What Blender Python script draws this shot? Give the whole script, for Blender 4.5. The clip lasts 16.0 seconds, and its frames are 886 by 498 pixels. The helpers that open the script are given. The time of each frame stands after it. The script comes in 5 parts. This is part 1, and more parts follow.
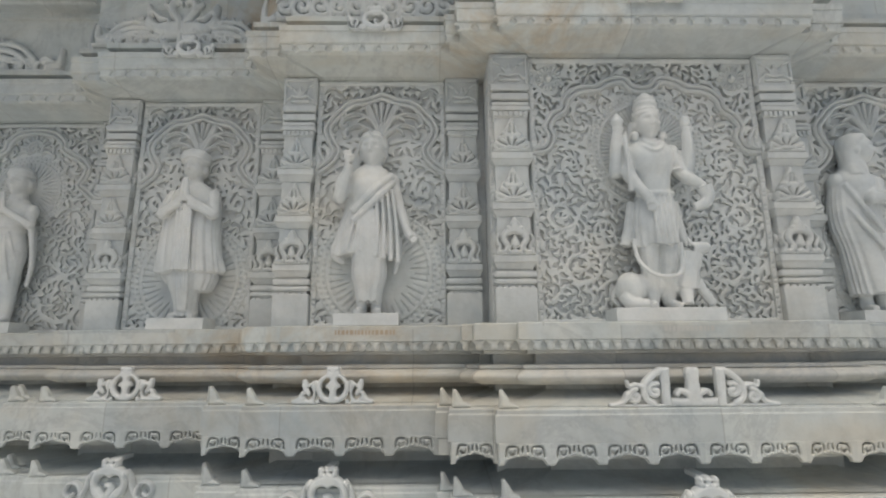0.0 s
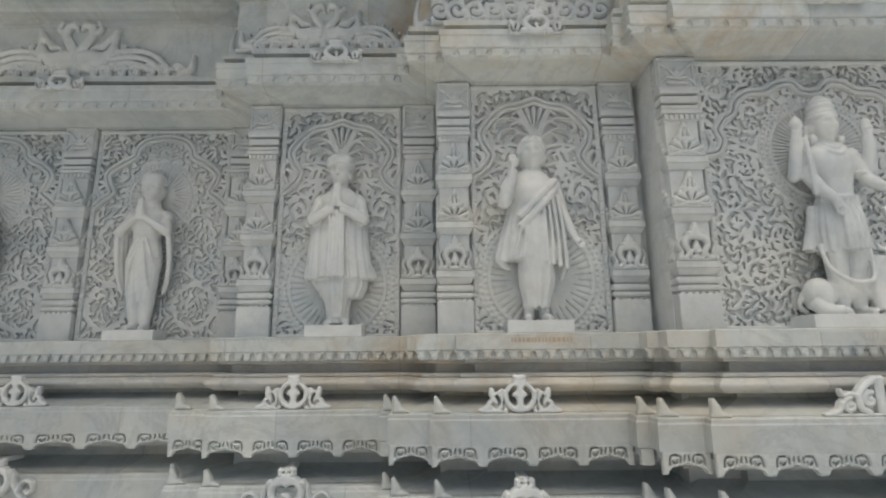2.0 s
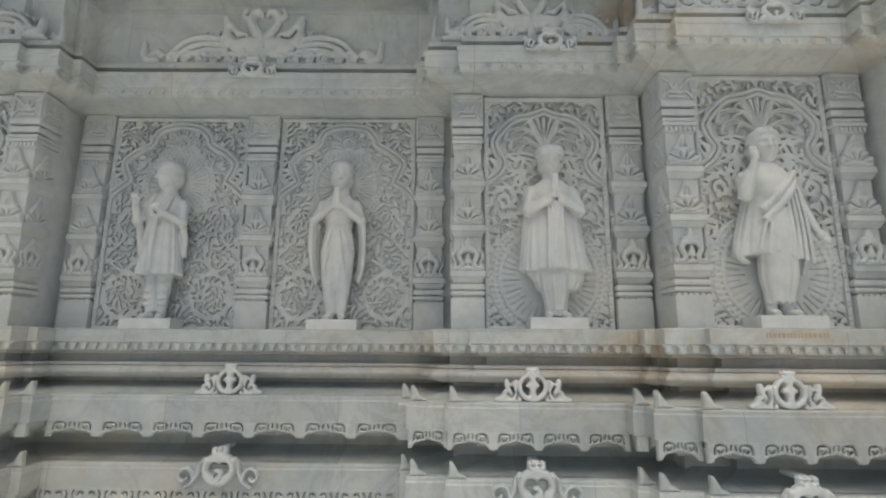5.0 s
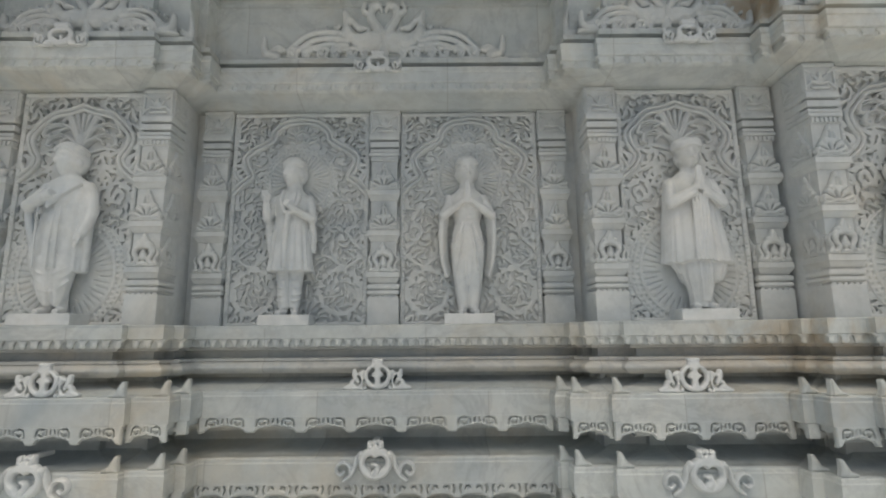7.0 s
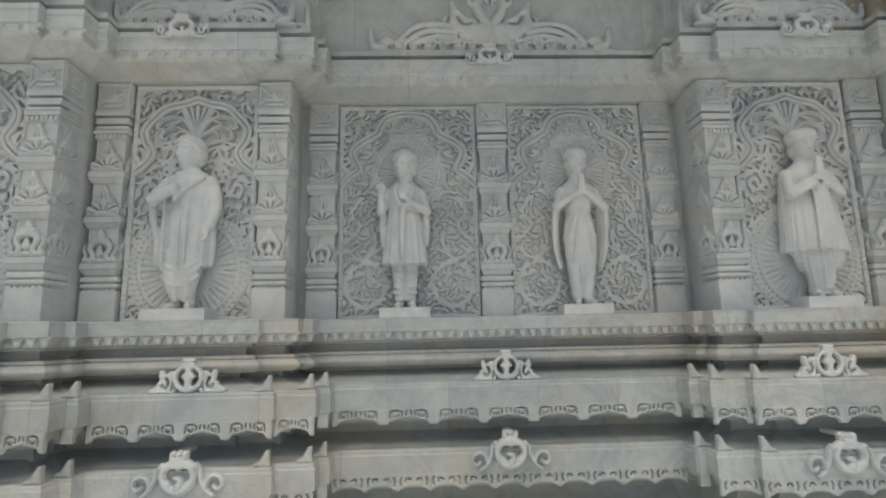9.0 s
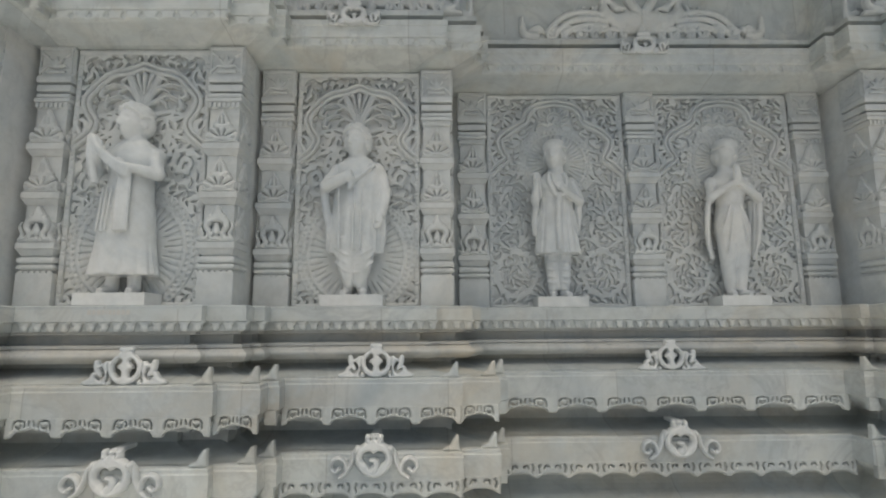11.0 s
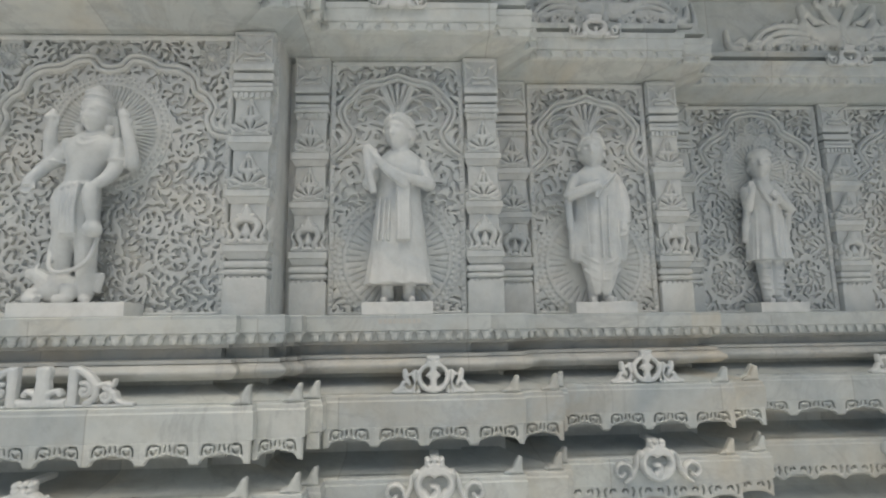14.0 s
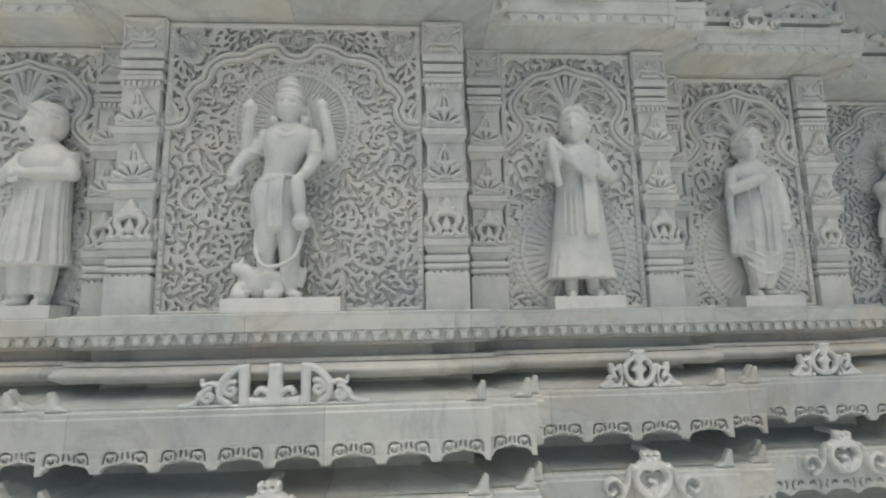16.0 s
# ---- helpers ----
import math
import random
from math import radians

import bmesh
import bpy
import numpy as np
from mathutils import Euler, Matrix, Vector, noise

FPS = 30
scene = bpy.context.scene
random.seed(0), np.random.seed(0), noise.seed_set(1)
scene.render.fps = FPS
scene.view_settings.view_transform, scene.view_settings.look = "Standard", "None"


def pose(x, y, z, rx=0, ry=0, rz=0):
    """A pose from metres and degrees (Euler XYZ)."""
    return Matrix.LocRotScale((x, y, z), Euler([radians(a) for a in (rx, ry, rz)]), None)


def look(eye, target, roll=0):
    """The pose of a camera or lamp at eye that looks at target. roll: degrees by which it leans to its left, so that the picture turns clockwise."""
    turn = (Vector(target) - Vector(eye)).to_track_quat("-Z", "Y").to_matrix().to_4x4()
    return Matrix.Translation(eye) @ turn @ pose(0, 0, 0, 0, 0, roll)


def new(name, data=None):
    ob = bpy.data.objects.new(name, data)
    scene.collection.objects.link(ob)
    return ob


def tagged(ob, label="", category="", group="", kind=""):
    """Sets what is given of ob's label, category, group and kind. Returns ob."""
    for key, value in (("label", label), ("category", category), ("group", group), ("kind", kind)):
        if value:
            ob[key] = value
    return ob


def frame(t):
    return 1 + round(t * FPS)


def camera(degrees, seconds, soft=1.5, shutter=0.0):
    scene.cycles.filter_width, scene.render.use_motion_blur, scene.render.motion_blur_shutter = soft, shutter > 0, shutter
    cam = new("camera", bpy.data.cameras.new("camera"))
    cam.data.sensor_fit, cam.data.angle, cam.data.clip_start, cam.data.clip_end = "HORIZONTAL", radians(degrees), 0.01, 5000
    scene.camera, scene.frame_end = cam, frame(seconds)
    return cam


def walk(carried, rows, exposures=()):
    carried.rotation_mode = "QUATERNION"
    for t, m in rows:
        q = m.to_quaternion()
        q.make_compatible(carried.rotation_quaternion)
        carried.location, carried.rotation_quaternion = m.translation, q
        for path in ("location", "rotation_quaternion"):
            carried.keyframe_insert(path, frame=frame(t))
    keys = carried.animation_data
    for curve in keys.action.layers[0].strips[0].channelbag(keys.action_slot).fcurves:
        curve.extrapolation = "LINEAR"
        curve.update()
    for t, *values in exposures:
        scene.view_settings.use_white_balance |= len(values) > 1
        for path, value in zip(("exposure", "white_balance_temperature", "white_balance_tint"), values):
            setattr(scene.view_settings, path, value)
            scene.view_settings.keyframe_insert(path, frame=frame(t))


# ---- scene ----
cam = camera(80.5, 16.0, soft=2.1)
METRES, EYE, TILT, LEAN, TURN = 8.0, 1.5, 0.0, -0.35, -1.1
ROWS = [
    (0.0, 0.0, 0.0, 0.0, 0.15, 11.16, 0.76),
    (0.5, -0.0283, 0.0049, 0.0012, 0.29, 11.55, 0.42),
    (1.0, -0.0565, 0.0074, 0.0018, 0.62, 11.67, 0.03),
    (1.5, -0.0875, 0.0061, 0.0028, 0.72, 11.65, 0.21),
    (2.0, -0.1189, 0.0041, 0.0032, 0.74, 11.72, 0.81),
    (2.5, -0.147, 0.005, 0.002, 0.87, 11.86, 1.25),
    (3.0, -0.1717, 0.0102, 0.0003, 1.16, 12.2, 1.32),
    (3.5, -0.1963, 0.0146, 0.0014, 1.48, 12.08, 0.8),
    (4.0, -0.2238, 0.0146, 0.0022, 1.61, 11.66, 0.11),
    (4.5, -0.2554, 0.0101, 0.0027, 1.33, 11.35, -0.09),
    (7.0, -0.4053, 0.0024, 0.0063, 0.91, 10.09, 0.8),
    (7.5, -0.4381, -0.0011, 0.0069, 0.01, 9.81, 1.46),
    (8.0, -0.4666, -0.0032, 0.0053, -0.65, 9.83, 2.1),
    (10.5, -0.6092, 0.0053, 0.0081, -0.17, 8.46, 0.41),
    (11.0, -0.6451, -0.0018, 0.007, 0.43, 8.41, 0.74),
    (11.5, -0.6774, -0.0032, 0.0054, 0.75, 8.44, 0.9),
    (12.0, -0.7085, -0.0009, 0.0067, 0.8, 8.56, 0.89),
    (12.5, -0.7419, -0.0, 0.0086, 0.46, 8.66, 0.67),
    (13.0, -0.7785, -0.003, 0.0105, -0.22, 8.74, 0.75),
    (13.5, -0.816, -0.0073, 0.012, -0.83, 8.73, 1.1),
    (14.0, -0.8515, -0.0079, 0.0118, -0.97, 8.95, 1.21),
    (14.5, -0.8848, -0.0017, 0.0121, -0.61, 9.22, 1.31),
    (15.0, -0.9178, 0.0048, 0.013, -0.62, 9.36, 1.43),
    (15.5, -0.953, 0.0047, 0.0132, -1.45, 9.05, 1.46),
    (16.0, -0.9936, 0.0005, 0.0133, -2.49, 8.64, 1.55),
]
walk(cam, [(t, pose(0, 0, EYE, TILT, LEAN, TURN) @ pose(METRES * x, METRES * y, METRES * z, 90 + pitch, roll, yaw)) for t, x, y, z, yaw, pitch, roll in ROWS],
     [(0.0, -0.33, 6850, 6), (16.0, -0.37, 6850, 5)])

# ---- light ----
world = bpy.data.worlds.new("sky")
scene.world = world
world.use_nodes = True
wn = world.node_tree
sky = wn.nodes.new("ShaderNodeTexSky")
sky.sky_type = "NISHITA"
sky.sun_disc = False
sky.sun_elevation = radians(74)
sky.sun_rotation = radians(182)
sky.air_density, sky.dust_density = 1.0, 4.0
wn.links.new(sky.outputs[0], wn.nodes["Background"].inputs[0])
wn.nodes["Background"].inputs[1].default_value = 0.112
sun = new("sun", bpy.data.lights.new("sun", "SUN"))
sun.data.energy, sun.data.angle, sun.data.color = 1.75, radians(66), (1.0, 0.94, 0.84)
sun.matrix_world = look((0.2, -4.9, 17), (0, 0, 0))

# ---- materials ----


def marble(name, tone, vein, stain, bump=0.25, rough=0.42):
    """Weathered white marble: cloudy grey, soft veins, ochre stains, fine grain."""
    m = bpy.data.materials.new(name)
    m.use_nodes = True
    t, n = m.node_tree, m.node_tree.nodes
    b = n["Principled BSDF"]
    geo = n.new("ShaderNodeNewGeometry")

    def tex(scale, detail, rough_, dist=0.0):
        x = n.new("ShaderNodeTexNoise")
        x.inputs["Scale"].default_value, x.inputs["Detail"].default_value = scale, detail
        x.inputs["Roughness"].default_value, x.inputs["Distortion"].default_value = rough_, dist
        t.links.new(geo.outputs["Position"], x.inputs["Vector"])
        return x.outputs["Fac"]

    def ramp(fac, stops):
        r = n.new("ShaderNodeValToRGB")
        e = r.color_ramp.elements
        e[0].position, e[0].color = stops[0][0], (*stops[0][1], 1)
        e[1].position, e[1].color = stops[-1][0], (*stops[-1][1], 1)
        for p, c in stops[1:-1]:
            e.new(p).color = (*c, 1)
        t.links.new(fac, r.inputs[0])
        return r.outputs[0]

    def mix(fac, a, c, kind="MIX"):
        x = n.new("ShaderNodeMix")
        x.data_type, x.blend_type = "RGBA", kind
        if isinstance(fac, float):
            x.inputs[0].default_value = fac
        else:
            t.links.new(fac, x.inputs[0])
        for s, v in ((6, a), (7, c)):
            if isinstance(v, tuple):
                x.inputs[s].default_value = (*v, 1)
            else:
                t.links.new(v, x.inputs[s])
        return x.outputs[2]

    r0, g0, b0 = tone
    cloud = ramp(tex(1.7, 5, 0.6, 0.8), [(0.30, (r0 * 0.76, g0 * 0.81, b0 * 0.86)), (0.48, (r0 * 0.95, g0 * 0.97, b0 * 0.98)), (0.58, (r0, g0, b0)), (0.72, (r0 * 1.07, g0 * 1.05, b0 * 1.0))])
    veins = ramp(tex(1.5, 9, 0.68, 1.1), [(0.465, (0, 0, 0)), (0.5, (vein, vein, vein)), (0.53, (0, 0, 0))])
    col = mix(veins, cloud, (0.36, 0.38, 0.40))
    warm = ramp(tex(1.1, 7, 0.62, 0.7), [(0.50, (0, 0, 0)), (0.72, (stain, stain, stain))])
    col = mix(warm, col, (0.66, 0.57, 0.43))
    blue = ramp(tex(0.9, 5, 0.55, 1.2), [(0.50, (0, 0, 0)), (0.68, (stain, stain, stain))])
    col = mix(blue, col, (0.53, 0.58, 0.60))
    for place, reach, power in (SPOTS if stain > 0.5 else ()):
        d = n.new("ShaderNodeVectorMath")
        d.operation = "DISTANCE"
        d.inputs[1].default_value = place
        t.links.new(geo.outputs["Position"], d.inputs[0])
        r_ = n.new("ShaderNodeMapRange")
        r_.inputs[1].default_value, r_.inputs[2].default_value, r_.inputs[3].default_value, r_.inputs[4].default_value = 0.0, reach, power, 0.0
        t.links.new(d.outputs["Value"], r_.inputs[0])
        patch = ramp(tex(3.2, 8, 0.68, 0.8), [(0.42, (0, 0, 0)), (0.60, (1, 1, 1))])
        x_ = n.new("ShaderNodeMath")
        x_.operation = "MULTIPLY"
        t.links.new(r_.outputs[0], x_.inputs[0])
        t.links.new(patch, x_.inputs[1])
        col = mix(x_.outputs[0], col, (0.50, 0.37, 0.22))
    if stain > 0.5:
        def calc(kind, a, c=0.0):
            x = n.new("ShaderNodeMath")
            x.operation = kind
            for s_, v in ((0, a), (1, c)):
                if isinstance(v, (int, float)):
                    x.inputs[s_].default_value = v
                else:
                    t.links.new(v, x.inputs[s_])
            return x.outputs[0]
        xyz = n.new("ShaderNodeSeparateXYZ")
        t.links.new(geo.outputs["Position"], xyz.inputs[0])
        course = calc("MULTIPLY", calc("FLOOR", calc("MULTIPLY", calc("ADD", xyz.outputs["Z"], -0.03), 2.5)), 0.37)
        along = calc("ADD", calc("MULTIPLY", xyz.outputs["X"], 0.93), course)
        tone_ = n.new("ShaderNodeTexWhiteNoise")
        tone_.noise_dimensions = "1D"
        t.links.new(calc("ADD", calc("FLOOR", along), calc("MULTIPLY", course, 31.0)), tone_.inputs["W"])
        slab = ramp(tone_.outputs["Value"], [(0.0, (0.84, 0.855, 0.87)), (0.5, (0.97, 0.97, 0.965)), (1.0, (1.06, 1.045, 1.02))])
        col = mix(1.0, col, slab, "MULTIPLY")
        seam = ramp(calc("ABSOLUTE", calc("SUBTRACT", calc("FRACT", along), 0.5)), [(0.4965, (0, 0, 0)), (0.499, (0.55, 0.55, 0.55))])
        col = mix(seam, col, (0.25, 0.24, 0.22))
    grime = ramp(tex(9.0, 7, 0.7), [(0.36, (0.80, 0.80, 0.79)), (0.56, (1, 1, 1))])
    col = mix(0.55, col, grime, "MULTIPLY")
    obj = n.new("ShaderNodeObjectInfo")
    each = ramp(obj.outputs["Random"], [(0.0, (0.89, 0.895, 0.905)), (1.0, (1.0, 1.0, 1.0))])
    col = mix(1.0, col, each, "MULTIPLY")
    t.links.new(col, b.inputs["Base Color"])
    rr = ramp(tex(14, 4, 0.6), [(0.3, (rough - 0.08,) * 3), (0.7, (rough + 0.16,) * 3)])
    t.links.new(rr, b.inputs["Roughness"])
    bm_ = n.new("ShaderNodeBump")
    bm_.inputs["Strength"].default_value, bm_.inputs["Distance"].default_value = bump, 0.006
    t.links.new(tex(55, 6, 0.65), bm_.inputs["Height"])
    t.links.new(bm_.outputs[0], b.inputs["Normal"])
    return m


# rust and ochre stains: where they sit, how far they reach, how strong
SPOTS = [((-1.25, 3.05, 1.56), 0.75, 0.7), ((-0.35, 2.9, 1.58), 0.8, 0.55), ((0.5, 2.7, 3.36), 1.0, 0.6), ((-1.1, 3.15, 3.75), 0.6, 0.9), ((-6.0, 2.9, 1.1), 0.5, 0.5)]
MOULD = marble("moulding_marble", (0.68, 0.70, 0.68), 0.32, 0.55, 0.2)
# darker, warmer tone than MOULD, for the frieze and torus courses
DARKER = marble("darker_marble", (0.57, 0.56, 0.53), 0.5, 0.6, 0.3)
CARVED = marble("carved_marble", (0.69, 0.70, 0.685), 0.10, 0.25, 0.35, 0.5)
GROUND = marble("relief_ground_marble", (0.72, 0.725, 0.71), 0.15, 0.25, 0.35, 0.55)
WHITE = marble("statue_marble", (0.79, 0.795, 0.78), 0.08, 0.12, 0.14, 0.36)
PAVE = marble("floor_marble", (0.93, 0.91, 0.875), 0.25, 0.2, 0.15, 0.35)


def plain(name, colour, rough=0.8, bump=0.3):
    m = bpy.data.materials.new(name)
    m.use_nodes = True
    t, n = m.node_tree, m.node_tree.nodes
    b = n["Principled BSDF"]
    x = n.new("ShaderNodeTexNoise")
    x.inputs["Scale"].default_value, x.inputs["Detail"].default_value = 6, 8
    g = n.new("ShaderNodeNewGeometry")
    t.links.new(g.outputs["Position"], x.inputs["Vector"])
    r = n.new("ShaderNodeValToRGB")
    r.color_ramp.elements[0].color = (*[c * 0.8 for c in colour], 1)
    r.color_ramp.elements[1].color = (*[min(1, c * 1.15) for c in colour], 1)
    t.links.new(x.outputs["Fac"], r.inputs[0])
    t.links.new(r.outputs[0], b.inputs["Base Color"])
    b.inputs["Roughness"].default_value = rough
    return m


EARTH = plain("pale_ground", (0.50, 0.48, 0.43))
LETTER = plain("ochre_lettering", (0.50, 0.40, 0.30))
FAINT = plain("faint_lettering", (0.56, 0.55, 0.52))

# ---- helpers for meshes ----


def part(name, bm, material, parent=None, label=""):
    me = bpy.data.meshes.new(name)
    if isinstance(bm, bmesh.types.BMesh):
        bm.to_mesh(me)
        bm.free()
    else:
        me.from_pydata(*bm)
    me.materials.append(material)
    ob = new(name, me)
    if parent:
        ob.parent = parent
    if label:
        ob["label"] = label
    return ob


def share(name, mesh, parent, x, y, z, sx=1.0, sz=1.0, turn=0.0):
    """Another piece on a mesh that exists already."""
    ob = new(name, mesh)
    ob.parent = parent
    ob.location, ob.scale, ob.rotation_euler = (x, y, z), (sx, 1.0, sz), (0, 0, turn)
    return ob


def box(bm, x0, x1, y0, y1, z0, z1, bevel=0.0):
    r = bmesh.ops.create_cube(bm, size=1.0)
    for v in r["verts"]:
        v.co = Vector((x0 + (v.co.x + 0.5) * (x1 - x0), y0 + (v.co.y + 0.5) * (y1 - y0), z0 + (v.co.z + 0.5) * (z1 - z0)))
    if bevel:
        es = list({e for v in r["verts"] for e in v.link_edges})
        bmesh.ops.bevel(bm, geom=es, offset=bevel, segments=2, affect="EDGES", profile=0.5)
    return bm


class Field:
    """A carving seen from the front: above zero there is stone, and its value says how far from the edge."""

    def __init__(self, x0, x1, z0, z1, step, start):
        self.x = np.arange(x0 - step, x1 + 1.5 * step, step)
        self.z = np.arange(z0 - step, z1 + 1.5 * step, step)
        self.X, self.Z = np.meshgrid(self.x, self.z)
        self.step = step
        self.f = np.full(self.X.shape, float(start))

    def window(self, cx, cz, r):
        i0, i1 = np.searchsorted(self.x, (cx - r, cx + r))
        j0, j1 = np.searchsorted(self.z, (cz - r, cz + r))
        return slice(j0, j1), slice(i0, i1)

    def dot(self, cx, cz, r, add=True):
        w = self.window(cx, cz, r * 2.2 + 2 * self.step)
        d = r - np.hypot(self.X[w] - cx, self.Z[w] - cz)
        self.f[w] = np.maximum(self.f[w], d) if add else np.minimum(self.f[w], -d)

    def stroke(self, pts, r0, r1=None, add=True):
        r1 = r0 if r1 is None else r1
        p = np.array(pts, float)
        seg = np.hypot(*np.diff(p, axis=0).T)
        total = max(seg.sum(), 1e-6)
        at = np.concatenate([[0], np.cumsum(seg)]) / total
        n = max(2, int(total / (max(min(r0, r1), 0.004) * 0.7)))
        for u in np.linspace(0, 1, n):
            self.dot(np.interp(u, at, p[:, 0]), np.interp(u, at, p[:, 1]), r0 + (r1 - r0) * u, add)

    def both(self, pts, r0, r1=None, add=True):
        self.stroke(pts, r0, r1, add)
        self.stroke([(-a, b) for a, b in pts], r0, r1, add)

    def ring(self, cx, cz, r, w, add=True, rx=1.0):
        win = self.window(cx, cz, (r + 2 * w) * max(1, rx) + 3 * self.step)
        d = w - np.abs(np.hypot((self.X[win] - cx) / rx, self.Z[win] - cz) - r)
        self.f[win] = np.maximum(self.f[win], d) if add else np.minimum(self.f[win], -d)

    def clip(self, x0, x1, z0, z1):
        d = np.minimum(np.minimum(self.X - x0, x1 - self.X), np.minimum(self.Z - z0, z1 - self.Z))
        self.f = np.minimum(self.f, d)

    def mesh(self, depth, soft, back=0.0, tier=None, edge_at=0.4):
        """Front skin at depth (rounded off towards the edges over soft), walls back to the plane y = back. Faces -y."""
        f, nx = self.f, self.x.size
        verts, faces, made = [], [], {}
        lift = depth * (np.sqrt(np.clip(f / soft, 0.0, 1.0)) * (1 - edge_at) + edge_at)
        if tier is not None:
            lift = lift + tier
        wall_v, wall_f, wmade = [], [], {}

        def put(key, x, z, h):
            if key not in made:
                made[key] = len(verts)
                verts.append((x, -h, z))
            return made[key]

        def edge(j, i, k, l):
            a, b = f[j, i], f[k, l]
            u = a / (a - b)
            u = min(max(u, 0.02), 0.98)
            key = (j, i, k, l) if (j, i) < (k, l) else (k, l, j, i)
            h = lift[j, i] + (lift[k, l] - lift[j, i]) * u
            return put(key, self.x[i] + (self.x[l] - self.x[i]) * u, self.z[j] + (self.z[k] - self.z[j]) * u, h)

        pos = f > 0
        some = pos[:-1, :-1] | pos[1:, :-1] | pos[:-1, 1:] | pos[1:, 1:]
        for j, i in zip(*np.nonzero(some)):
            c = ((j, i), (j, i + 1), (j + 1, i + 1), (j + 1, i))
            poly, kinds = [], []
            for k in range(4):
                a, b = c[k], c[(k + 1) % 4]
                if pos[a]:
                    poly.append(put(a, self.x[a[1]], self.z[a[0]], lift[a]))
                    kinds.append(0)
                if pos[a] != pos[b]:
                    poly.append(edge(*a, *b))
                    kinds.append(1 if pos[a] else 2)
            faces.append(poly)
            for k in range(len(poly)):
                if kinds[k] == 1 and kinds[(k + 1) % len(poly)] == 2:
                    ids = []
                    for v in (poly[k], poly[(k + 1) % len(poly)]):
                        if v not in wmade:
                            wmade[v] = len(wall_v)
                            wall_v.append(verts[v])
                            wall_v.append((verts[v][0], -back, verts[v][2]))
                        ids.append(wmade[v])
                    wall_f.append((ids[1], ids[0], ids[0] + 1, ids[1] + 1))
        base = len(verts)
        return verts + wall_v, [], [tuple(p) for p in faces] + [tuple(base + q for q in w) for w in wall_f]


def spiral(cx, cz, r, turns, start, sense=1, n=26):
    return [(cx + sense * r * (1 - 0.85 * k / n) * math.cos(start + turns * 2 * math.pi * k / n), cz + r * (1 - 0.85 * k / n) * math.sin(start + turns * 2 * math.pi * k / n)) for k in range(n + 1)]


def catmull(pts, n=8):
    p = [pts[0]] + list(pts) + [pts[-1]]
    out = []
    for i in range(1, len(p) - 2):
        for k in range(n):
            u = k / n
            out.append(tuple(0.5 * (2 * p[i][d] + (p[i + 1][d] - p[i - 1][d]) * u + (2 * p[i - 1][d] - 5 * p[i][d] + 4 * p[i + 1][d] - p[i + 2][d]) * u * u + (3 * p[i][d] - p[i - 1][d] - 3 * p[i + 1][d] + p[i + 2][d]) * u ** 3) for d in range(len(p[i]))))
    out.append(tuple(pts[-1]))
    return out


# ---- the plan of the wall ----
AXIS = -3.65           # x of the middle pilaster between the two deepest niches
DEEP, THIRD, SECOND, FRONT = 3.82, 3.47, 3.17, 2.89   # y of the carved panels, bay by bay
MID = 4.905            # from the axis to the middle of a front bay
rise = [(1.43, DEEP), (1.43, 3.66), (1.49, 3.66), (1.49, 3.53), (1.71, 3.53), (1.71, THIRD), (2.71, THIRD), (2.71, 3.36), (2.77, 3.36), (2.77, 3.23),
        (2.99, 3.23), (2.99, SECOND), (4.00, SECOND), (4.00, 3.06), (4.06, 3.06), (4.06, 2.95), (4.28, 2.95), (4.28, FRONT)]
half = [(s, y, -1) for s, y in rise] + [(2 * MID - s, y, 1) for s, y in reversed(rise) if y < 3.2] + [(7.2, SECOND, 0)]
PLAN = [(-s, y, -g) for s, y, g in reversed(half)] + half


def sweep(name, profile, material, label=""):
    """A course of mouldings: the profile (out, height) carried along the stepped plan with mitred corners."""
    verts, faces, k = [], [], len(profile)
    for s, y, g in PLAN:
        for o, z in profile:
            verts.append((AXIS + s + g * o, y - o, z))
    for i in range(len(PLAN) - 1):
        for j in range(k - 1):
            a, b = i * k + j, (i + 1) * k + j
            faces.append((a, a + 1, b + 1, b))
    ob = part(name, (verts, [], faces), material)
    return tagged(ob, label, "moulding", kind="structure")


def runs(o):
    """The straight front faces at a given overhang: left end, right end, y."""
    out = []
    for (s0, y0, g0), (s1, y1, g1) in zip(PLAN, PLAN[1:]):
        if y0 == y1:
            out.append((AXIS + s0 + g0 * o, AXIS + s1 + g1 * o, y0 - o))
    return out


def arc(o0, z0, o1, z1, bulge, n=5):
    """Points of a rounded profile between two places."""
    dx, dz = o1 - o0, z1 - z0
    return [(o0 + dx * k / n + math.sin(math.pi * k / n) * bulge, z0 + dz * k / n) for k in range(n + 1)]


# ---- wall, floor, overhead slab added for shade ----
core = bmesh.new()
bays = [(-1.42, 1.42, DEEP), (1.42, 2.70, THIRD), (2.70, 3.98, SECOND), (3.98, 5.83, FRONT), (5.83, 7.2, SECOND)]
for s0, s1, y in bays:
    box(core, AXIS + s0, AXIS + s1, y + 0.027, 4.4, 0, 5.4)
    if s0 > 0:
        box(core, AXIS - s1, AXIS - s0, y + 0.027, 4.4, 0, 5.4)
tagged(part("wall_north", core, GROUND), "white marble temple wall stepping forward in bays", "wall", kind="structure")

